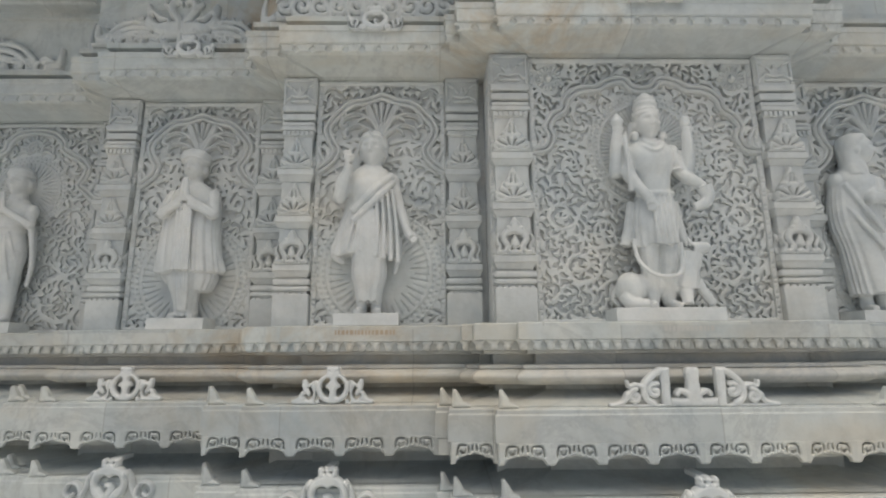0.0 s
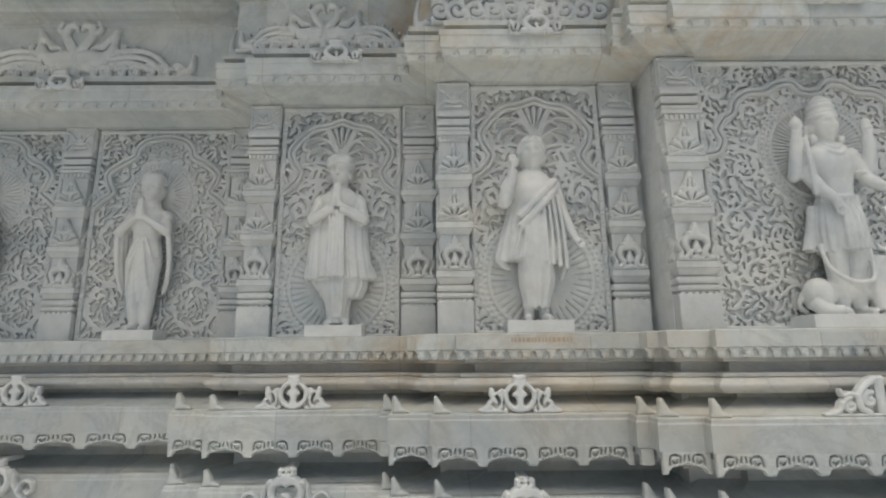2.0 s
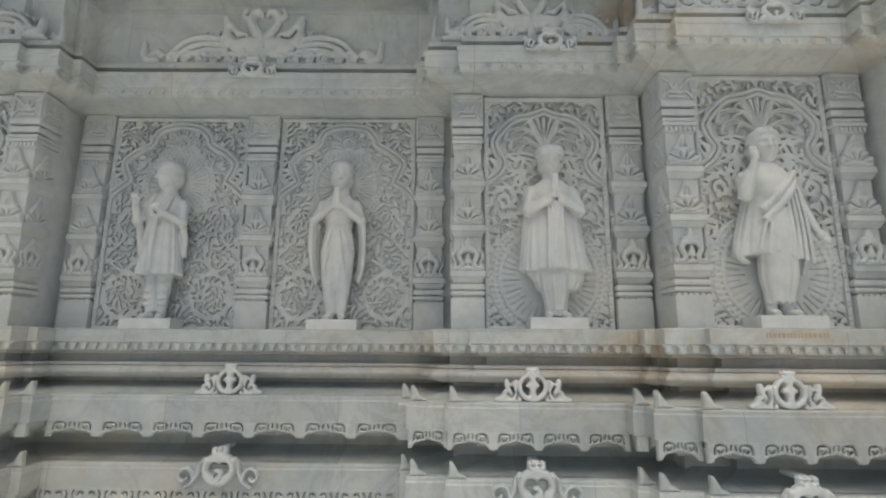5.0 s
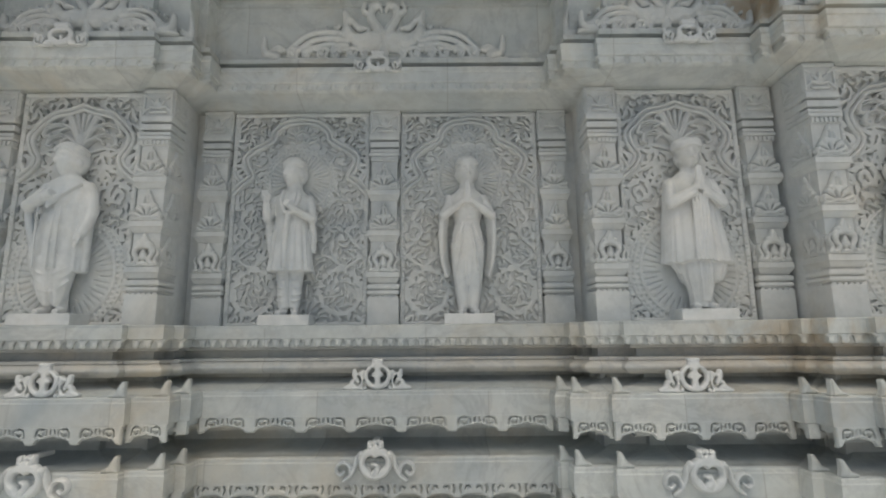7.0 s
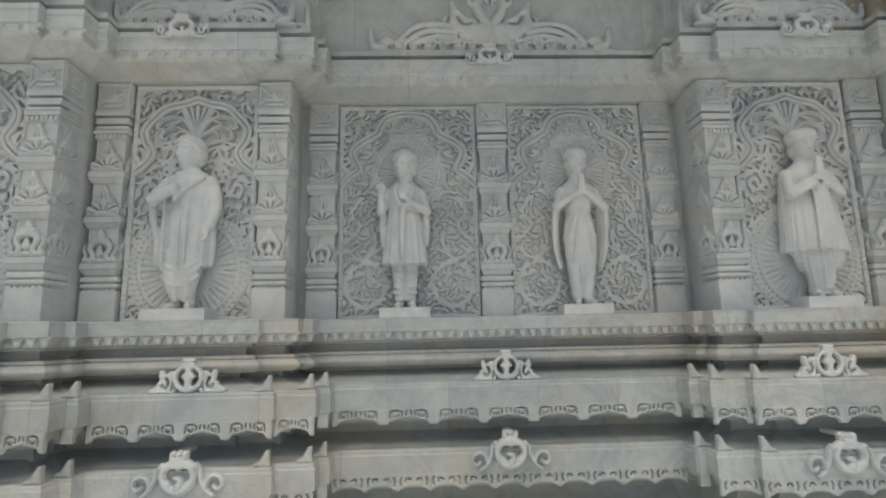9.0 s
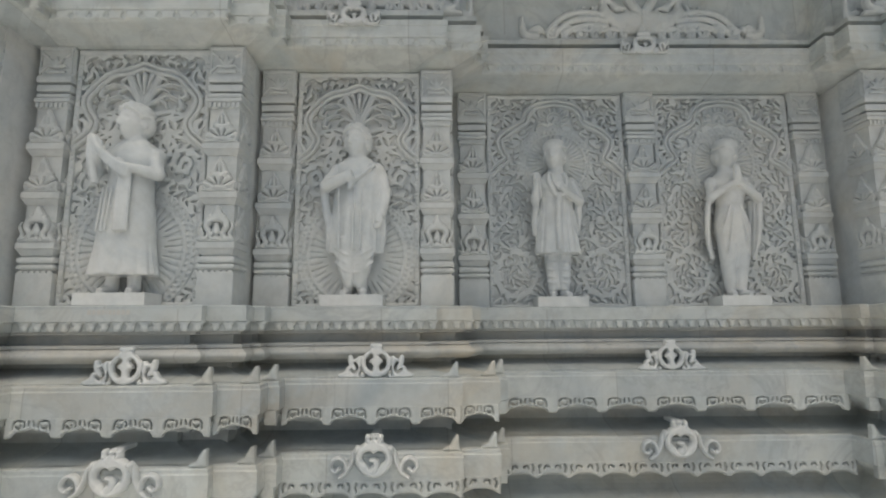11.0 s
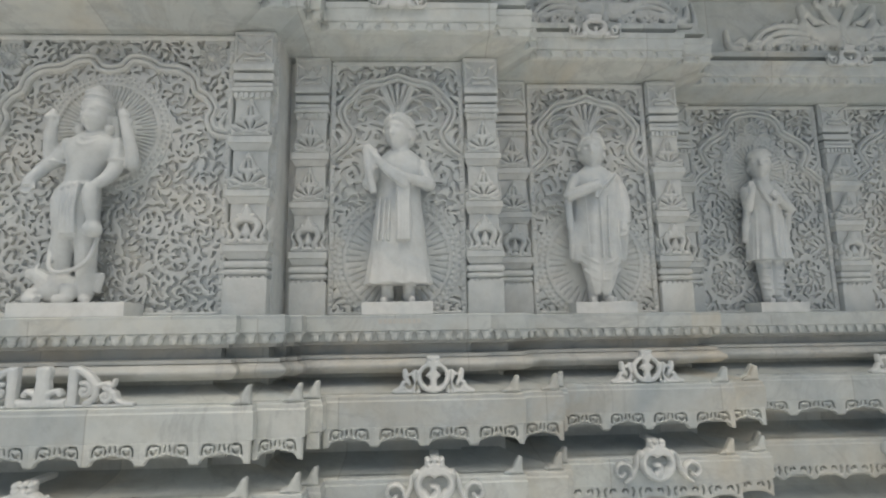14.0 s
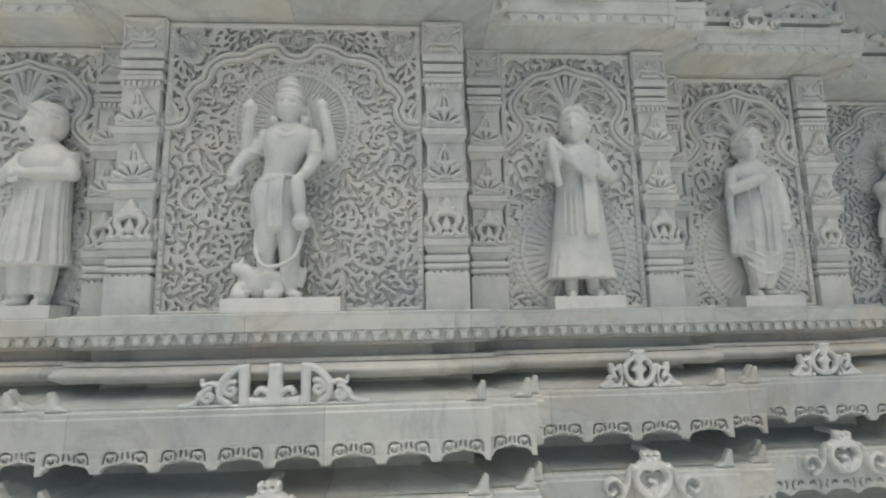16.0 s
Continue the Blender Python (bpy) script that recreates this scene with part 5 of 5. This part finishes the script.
def crest_upper():
    f = Field(-0.24, 0.24, 0, 0.20, 0.0036, -1)
    w = f.window(0, 0.082, 0.12)
    f.f[w] = np.maximum(f.f[w], 0.080 - np.hypot(f.X[w] / 1.06, f.Z[w] - 0.082))
    f.stroke([(-0.022, 0.158), (0.022, 0.158)], 0.014)
    f.stroke([(-0.024, 0.182), (0.024, 0.182)], 0.012)
    f.stroke([(0, 0.14), (0, 0.18)], 0.026)
    f.both(catmull([(0.030, 0.122), (0.048, 0.100), (0.046, 0.068), (0.028, 0.048)]), 0.014, 0.011, False)
    f.both(catmull([(0.026, 0.052), (0.024, 0.066), (0.030, 0.078)]), 0.009, 0.006, False)
    f.both([(0.085, 0.012), (0.20, 0.010)], 0.018, 0.010)
    f.both(catmull([(0.092, 0.10), (0.115, 0.075), (0.125, 0.045)]), 0.022, 0.034)
    f.both(catmull([(0.125, 0.07), (0.142, 0.092), (0.148, 0.116)]), 0.024, 0.012)
    f.both(catmull([(0.15, 0.05), (0.170, 0.026), (0.205, 0.014)]), 0.020, 0.010)
    f.both(catmull([(0.120, 0.084), (0.108, 0.054), (0.124, 0.032), (0.142, 0.046)]), 0.009, 0.008, False)
    f.both([(0.086, 0.030), (0.092, 0.018)], 0.009, 0.004, False)
    f.clip(-0.22, 0.22, 0.0, 0.193)
    return f


def crest_lower():
    f = Field(-0.28, 0.28, -0.10, 0.20, 0.0036, -1)
    w = f.window(0, 0.025, 0.13)
    f.f[w] = np.maximum(f.f[w], 0.098 - np.hypot(f.X[w] / 1.04, f.Z[w] - 0.025))
    f.stroke([(-0.03, 0.122), (0.03, 0.122)], 0.020)
    for x in (-0.036, 0.0, 0.036):
        f.dot(x, 0.140, 0.014)
    f.both([(0.016, 0.130), (0.017, 0.131)], 0.004, None, False)
    f.stroke([(-0.030, 0.030), (0.030, 0.030)], 0.034, None, False)
    f.stroke([(0, 0.012), (0, -0.008)], 0.042, 0.030, False)
    f.stroke([(0, 0.074), (0, 0.058)], 0.013, 0.006)
    f.stroke(catmull([(0.0, -0.036), (0.014, -0.012), (0.008, 0.012), (-0.014, 0.016)]), 0.024, 0.011)
    f.both(catmull([(0.088, 0.080), (0.112, 0.050), (0.124, 0.005), (0.150, -0.045), (0.190, -0.076)]), 0.015, 0.009)
    f.both(catmull([(0.150, -0.040), (0.158, 0.004), (0.190, 0.028), (0.226, 0.014), (0.236, -0.022), (0.212, -0.044), (0.192, -0.028)]), 0.011, 0.0095)
    f.clip(-0.26, 0.26, -0.098, 0.160)
    return f


def crest_small():
    f = Field(-0.21, 0.21, 0, 0.18, 0.004, -1)
    f.f = np.maximum(f.f, np.minimum(0.02, 0.068 - np.hypot(f.X / 1.38, f.Z - 0.068)))
    f.stroke([(-0.034, 0.146), (0.034, 0.146)], 0.020)
    f.both([(0.08, 0.020), (0.14, 0.018)], 0.020)
    for sx in (-1, 1):
        w = f.window(sx * 0.148, 0.042, 0.06)
        f.f[w] = np.maximum(f.f[w], 0.040 - np.hypot(f.X[w] - sx * 0.148, f.Z[w] - 0.042))
        f.dot(sx * 0.176, 0.082, 0.016)
    f.stroke([(-0.030, 0.078), (0.030, 0.078)], 0.026, None, False)
    f.stroke([(0, 0.070), (0, 0.056)], 0.034, 0.020, False)
    f.stroke([(0.006, 0.030), (0.004, 0.060)], 0.018, 0.015)
    f.both(catmull([(0.174, 0.048), (0.168, 0.024), (0.142, 0.018)]), 0.007, 0.008, False)
    f.both([(0.134, 0.060), (0.142, 0.040)], 0.006, 0.007, False)
    f.both(catmull([(0.094, 0.088), (0.103, 0.050), (0.122, 0.012)]), 0.006, 0.005, False)
    f.clip(-0.20, 0.20, 0.0, 0.168)
    return f


def crest_split():
    """The broken crest of a front bay: two facing scrolls and a trefoil between."""
    f = Field(-0.43, 0.43, 0, 0.20, 0.0045, -1)
    f.both([(0.135, 0.01), (0.135, 0.175)], 0.020, 0.024)
    f.both(catmull([(0.14, 0.175), (0.19, 0.15), (0.235, 0.10), (0.235, 0.045), (0.20, 0.018)]), 0.016)
    f.both(spiral(0.188, 0.075, 0.036, 1.1, 1.2, -1), 0.012)
    f.both(spiral(0.285, 0.05, 0.034, 1.2, 1.4, -1), 0.012)
    f.both(catmull([(0.245, 0.095), (0.28, 0.105), (0.31, 0.095), (0.318, 0.12)]), 0.012, 0.006)
    f.both(catmull([(0.32, 0.06), (0.335, 0.03), (0.37, 0.015), (0.405, 0.012)]), 0.013, 0.008)
    f.stroke([(0, 0.16), (0, 0.08)], 0.034, 0.020)
    f.stroke([(0, 0.18), (0, 0.03)], 0.020, 0.040)
    f.both(catmull([(0.01, 0.05), (0.06, 0.075), (0.08, 0.06)]), 0.016, 0.012)
    f.both([(0.02, 0.02), (0.11, 0.022)], 0.020)
    f.stroke([(-0.40, 0.004), (0.40, 0.004)], 0.010)
    f.clip(-0.415, 0.415, 0.0, 0.185)
    return f


def solid(f, depth, soft):
    """Front and back skins, so that the crest is a slab that can be seen from any side."""
    v, _, p = f.mesh(depth, soft, -depth * 0.6)
    n = len(v)
    back = [tuple(reversed([n + q for q in face])) for face in p if all(True for q in face) and all(v[q][1] < 0 for q in face)]
    return v + [(x, depth * 0.6, z) for x, y, z in v], [], p + back


def pieces(f, cuts, depth, soft, flat=False):
    """The carving cut into scroll, middle and scroll."""
    out = []
    for (x0, x1), name in zip(zip(cuts, cuts[1:]), ("scroll", "medallion", "scroll")):
        g = Field(f.x[1], f.x[-2], f.z[1], f.z[-2], f.step, -1)
        g.x, g.z, g.X, g.Z = f.x, f.z, f.X, f.Z
        g.f = np.minimum(f.f, np.minimum(f.X - x0, x1 - f.X))
        out.append((name, hidden_mesh(name, g.mesh(depth, soft, 0.0) if flat else solid(g, depth, soft), WHITE, True)))
    return out


up_me = pieces(crest_upper(), (-0.23, -0.0885, 0.0885, 0.23), 0.022, 0.010)
low_me = pieces(crest_lower(), (-0.27, -0.1085, 0.1085, 0.27), 0.048, 0.014, True)
small_me = pieces(crest_small(), (-0.205, -0.1035, 0.1035, 0.205), 0.020, 0.010)
split_me = pieces(crest_split(), (-0.42, -0.1125, 0.1125, 0.42), 0.026, 0.012)


def crest(me, x, y, z, label):
    ob = new("crest_ornament", None)
    ob.location = (x, y, z)
    for name, mesh in me:
        share(name, mesh, ob, 0, 0, 0)
    return tagged(ob, label, "crest", group="crests along the courses")


stalk_me = hidden_mesh("crest_stalk", box(bmesh.new(), -0.024, 0.024, 0.0, 0.16, -0.012, 0.012, 0.004), WHITE)
for s, y in ((0.0, DEEP), (1.86, THIRD), (-1.86, THIRD), (3.115, SECOND), (-3.115, SECOND), (4.895, FRONT), (-4.895, FRONT)):
    x = AXIS + s
    if y == FRONT:
        crest(split_me, x, y - 0.305, 1.236, "broken white marble crest of scrolls standing on the eave")
    else:
        crest(up_me, x, y - 0.305, 1.236, "white marble crest of scrolls standing on the eave")
    c = crest(low_me, x, y - 0.344, 0.782, "white marble volute crest laid over the lower eave")
    share("stalk", stalk_me, c, 0, 0.0, 0.14)
for s, y in ((-0.03, DEEP), (2.03, THIRD), (-2.03, THIRD), (3.297, SECOND), (-3.297, SECOND), (4.905, FRONT), (-4.905, FRONT)):
    c = crest(small_me, AXIS + s, y - 0.294, 3.427, "small white marble crest on the cornice")
    c.scale = (0.90, 1.0, 0.97)

# ---- fins on the eaves, dentils and valances ----
f = Field(-0.04, 0.05, 0, 0.085, 0.004, -1)
f.stroke(catmull([(-0.008, 0.0), (-0.012, 0.035), (-0.022, 0.074)]), 0.026, 0.008)
f.stroke(catmull([(-0.005, 0.0), (0.012, 0.010), (0.040, 0.002)]), 0.022, 0.006)
f.clip(-0.036, 0.044, 0.0, 0.082)
fin_me = hidden_mesh("fin", solid(f, 0.026, 0.012), MOULD, True)
f.f = f.f[:, ::-1].copy()
f.x, f.X = -f.x[::-1], -f.X[:, ::-1]
fin_flip = hidden_mesh("fin", solid(f, 0.026, 0.012), MOULD, True)
for i, (s, y, g) in enumerate(PLAN):
    nxt = PLAN[i + 1] if i + 1 < len(PLAN) else None
    prv = PLAN[i - 1] if i else None
    if g == 0:
        continue
    # only the outer corners carry a fin
    outer = (g == -1 and prv and prv[1] > y) or (g == 1 and nxt and nxt[1] > y)
    if outer:
        o = 0.312
        for z, owner in ((1.236, eave), (0.834, eave_low)):
            share("fin", fin_me if g == -1 else fin_flip, owner, AXIS + s + g * (o - 0.028), y - o, z, 1.25, 1.08)


def tongue(w, h, d):
    """A rounded pendant of a dentil row, hung from a strip."""
    f = Field(-w, w, -h, 0.004, w / 8, -1)
    f.stroke([(0, -w * 0.1), (0, -h + w * 0.60)], w * 0.80, w * 0.58)
    f.stroke([(0, -h + w * 0.45), (0, -h + w * 0.2)], w * 0.44, w * 0.2)
    f.stroke([(-w * 1.2, 0.0), (w * 1.2, 0.0)], w * 0.30)
    f.clip(-w, w, -h, 0.002)
    return solid(f, d, w * 0.4)


den_me = hidden_mesh("dentil", tongue(0.035, 0.056, 0.016), MOULD, True)
f = Field(-0.056, 0.056, -0.054, 0.008, 0.0036, -1)
f.f = np.minimum(0.02, 0.5 + 0 * f.X)
f.both([(0.050, -0.031), (0.048, -0.014)], 0.0175, 0.006, False)
f.clip(-0.055, 0.055, -0.050, 0.007)
den_small = hidden_mesh("dentil", solid(f, 0.014, 0.006), MOULD, True)
for me, owner, o, z, gap in ((den_me, ledge, 0.180, 1.562, 0.070), (den_small, cornice, 0.250, 3.352, 0.098)):
    for x0, x1, y in runs(o + 0.03):
        n = max(1, round((x1 - x0) / gap))
        for k in range(n):
            if abs(x0 + (k + 0.5) * (x1 - x0) / n - AXIS) < 6.7:
                share("dentil", me, owner, x0 + (k + 0.5) * (x1 - x0) / n, y + 0.03, z, (x1 - x0) / n / gap)


def hem(f, xs, zs):
    """Stone above a scalloped lower edge, the same on both sides."""
    low = np.interp(np.abs(f.X), xs, zs)
    f.f = np.minimum(0.02, (f.Z - low) * 0.8)


def valance():
    """One bay of the pierced edging: a lobed arch between two flat pendants, with slots and drops cut through."""
    f = Field(-0.157, 0.157, -0.10, 0.008, 0.0034, -1)
    hem(f, (0, 0.012, 0.03, 0.048, 0.066, 0.09, 0.104, 0.116, 0.124, 0.15), (-0.050, -0.052, -0.058, -0.058, -0.062, -0.066, -0.072, -0.082, -0.0955, -0.0975))
    f.both(catmull([(0.058, -0.013), (0.088, -0.012), (0.106, -0.024), (0.111, -0.054)]), 0.0040, 0.0052, False)
    f.both(catmull([(0.090, -0.040), (0.080, -0.047), (0.066, -0.044), (0.062, -0.034)]), 0.0068, 0.0042, False)
    f.both(catmull([(0.046, -0.016), (0.038, -0.028), (0.042, -0.042)]), 0.0036, 0.0050, False)
    f.both([(0.012, -0.014), (0.016, -0.034)], 0.0036, 0.0050, False)
    f.clip(-0.156, 0.156, -0.0975, 0.007)
    return solid(f, 0.016, 0.007)


def edging():
    """The lower edging: paired curls cut into a wavy hem."""
    f = Field(-0.107, 0.107, -0.10, 0.008, 0.0034, -1)
    hem(f, (0, 0.03, 0.055, 0.072, 0.086, 0.10), (-0.068, -0.068, -0.074, -0.082, -0.092, -0.097))
    f.both(catmull([(0.076, -0.018), (0.084, -0.036), (0.078, -0.060)]), 0.0044, 0.0040, False)
    f.both(catmull([(0.050, -0.040), (0.046, -0.026), (0.032, -0.022), (0.022, -0.030)]), 0.0036, 0.0056, False)
    f.clip(-0.106, 0.106, -0.096, 0.007)
    return solid(f, 0.016, 0.007)


block_me = hidden_mesh("valance_block", box(bmesh.new(), -0.5, 0.5, -0.016, 0.016, -0.075, 0.001), MOULD)
val_me = hidden_mesh("valance", valance(), MOULD, True)
edge_me = hidden_mesh("edging", edging(), MOULD, True)
for me, owner, z, w, name in ((val_me, eave, 1.080, 0.30, "valance"), (edge_me, eave_low, 0.688, 0.20, "edging")):
    for x0, x1, y in runs(0.330):
        n = max(1, round((x1 - x0) / (w if y > 3.4 else min(w, 0.228))))
        if x1 - x0 < 0.10:
            share(name + "_block", block_me, owner, (x0 + x1) / 2, y, z, x1 - x0)
            continue
        for k in range(n):
            if abs(x0 + (k + 0.5) * (x1 - x0) / n - AXIS) < 6.9:
                share(name, me, owner, x0 + (k + 0.5) * (x1 - x0) / n, y, z, (x1 - x0) / n / w)

# ---- reliefs over the cornice ----


def bird_relief(hw):
    """Two long-necked birds breast to breast, with drooping tails, over a pierced leafy base."""
    f = Field(-hw, hw, 0, 0.40, 0.0055, -1)
    k = hw / 0.56
    f.both(catmull([(0.035, 0.10), (0.018, 0.155), (0.048, 0.205), (0.075, 0.255), (0.066, 0.305), (0.034, 0.318)]), 0.030, 0.021)
    f.both(catmull([(0.036, 0.320), (0.018, 0.304), (0.014, 0.286)]), 0.018, 0.007)
    f.both(catmull([(0.094, 0.272), (0.118, 0.292), (0.104, 0.330)]), 0.016, 0.010)
    f.both(catmull([(0.055, 0.108), (0.12, 0.124), (0.185, 0.160)]), 0.062, 0.054)
    f.both(catmull([(0.125, 0.135), (0.175, 0.185), (0.215, 0.275)]), 0.066, 0.016)
    f.both(catmull([(0.10, 0.170), (0.15, 0.165), (0.185, 0.205)]), 0.004, 0.006, False)
    f.both(catmull([(0.245, 0.135), (0.262, 0.165), (0.250, 0.200)]), 0.015, 0.009)
    for h0, r in ((0.165, 1.0), (0.130, 0.86), (0.095, 0.72)):
        f.both(catmull([(0.20, h0 * 0.90), (0.20 + 0.10 * k * r, h0), (0.20 + 0.19 * k * r, h0 * 0.84), (0.20 + 0.26 * k * r, 0.055)]), 0.0165, 0.016)
    for i in range(5):
        f.dot((0.27 + 0.05 * i) * 1.0, 0.192 - 0.004 * i * i, 0.010)
        f.dot(-(0.27 + 0.05 * i) * 1.0, 0.192 - 0.004 * i * i, 0.010)
    f.stroke([(0, 0.02), (0, 0.085)], 0.030, 0.022)
    n = int(6 * k)
    for i in range(n):
        x = 0.07 + i * (hw - 0.13) / n
        f.both(spiral(x + 0.03, 0.040, 0.030, 1.0, 0.6 + 2.4 * (i % 2), 1 if i % 2 else -1), 0.012, 0.011)
        f.both(catmull([(x, 0.070), (x + 0.025, 0.084 - 0.012 * (i % 2)), (x + 0.065, 0.060)]), 0.015, 0.008)
    f.both(catmull([(hw - 0.10, 0.03), (hw - 0.045, 0.05), (hw - 0.035, 0.13)]), 0.028, 0.012)
    f.stroke([(-hw * 0.97, 0.006), (hw * 0.97, 0.006)], 0.016)
    f.clip(-hw + 0.004, hw - 0.004, 0, 0.38)
    return f.mesh(0.055, 0.026, -0.004)


def corner_leaf():
    f = Field(-0.10, 0.10, 0, 0.24, 0.005, -1)
    f.stroke(catmull([(-0.07, 0.0), (-0.075, 0.12), (-0.06, 0.22)]), 0.026, 0.006)
    f.stroke(catmull([(-0.06, 0.03), (0.0, 0.045), (0.08, 0.01)]), 0.03, 0.012)
    f.stroke(spiral(0.0, 0.055, 0.03, 1.1, 0.5), 0.010)
    f.clip(-0.1, 0.1, 0, 0.235)
    return f.mesh(0.03, 0.014, -0.003)


def scroll_relief(hw):
    """A strip of rolling vine."""
    f = Field(-hw, hw, 0, 0.40, 0.007, -1)
    n = 5
    for k in range(n):
        cx = (k + 0.5) * hw / n
        for row, cz in enumerate((0.09, 0.26)):
            f.both(spiral(cx, cz, 0.075, 1.5, 1.3 * k + row * 2.1), 0.014, 0.018)
            f.both(catmull([(cx - 0.06, cz - 0.06), (cx, cz + 0.085), (cx + 0.08, cz + 0.05)]), 0.016, 0.006)
    f.stroke([(-hw, 0.01), (hw, 0.01)], 0.012)
    f.clip(-hw, hw, 0, 0.38)
    return f.mesh(0.04, 0.02, -0.004)


wide_me = hidden_mesh("bird_relief", bird_relief(0.70), CARVED, True)
slim_me = hidden_mesh("bird_relief", bird_relief(0.56), CARVED, True)
vine_me = hidden_mesh("vine_relief", scroll_relief(0.52), CARVED, True)
leaf_l = hidden_mesh("corner_leaf", corner_leaf(), CARVED, True)
for s, y, me, label in ((0, DEEP, wide_me, "marble relief of paired long-necked birds with scrolled tails"), (1.93, THIRD, slim_me, "narrow marble relief of paired birds"), (-1.93, THIRD, slim_me, "narrow marble relief of paired birds"),
                        (3.22, SECOND, vine_me, "marble relief of rolling vine scrolls"), (-3.22, SECOND, vine_me, "marble relief of rolling vine scrolls")):
    ob = new("bird_relief" if me is not vine_me else "vine_relief", me)
    ob.location = (AXIS + s, y - 0.19, 3.556)
    ob.scale = (1.32, 1, 1.42) if me is wide_me else (1.08, 1, 1.10)
    tagged(ob, label, "relief", group="reliefs over the cornice")
for s, y in ((1.35, 3.53), (2.64, 3.23)):
    for side in (-1, 1):
        ob = new("corner_leaf", leaf_l)
        ob.location, ob.scale = (AXIS + side * s, y - 0.19, 3.556), (side, 1, 1)
        tagged(ob, "carved marble corner leaf above the cornice", "relief", group="corner leaves over the cornice")

# ---- lettering cut into the ledge, as bars ----
for s, y, w, mat in ((3.265, SECOND, 0.34, LETTER), (4.95, FRONT, 0.24, FAINT), (-3.30, SECOND, 0.22, FAINT)):
    rng = random.Random(int(s * 100))
    line = new("inscription", None)
    line.location = (AXIS + s, y - 0.2, 1.612)
    tagged(line, "short worn inscription on the ledge under a statue", "inscription")
    x = -w / 2
    while x < w / 2:
        n = rng.uniform(0.008, 0.022)
        part("letter_bar", box(bmesh.new(), x, x + n, -0.0012, 0.01, -0.013, 0.013), mat, line)
        x += n + 0.007
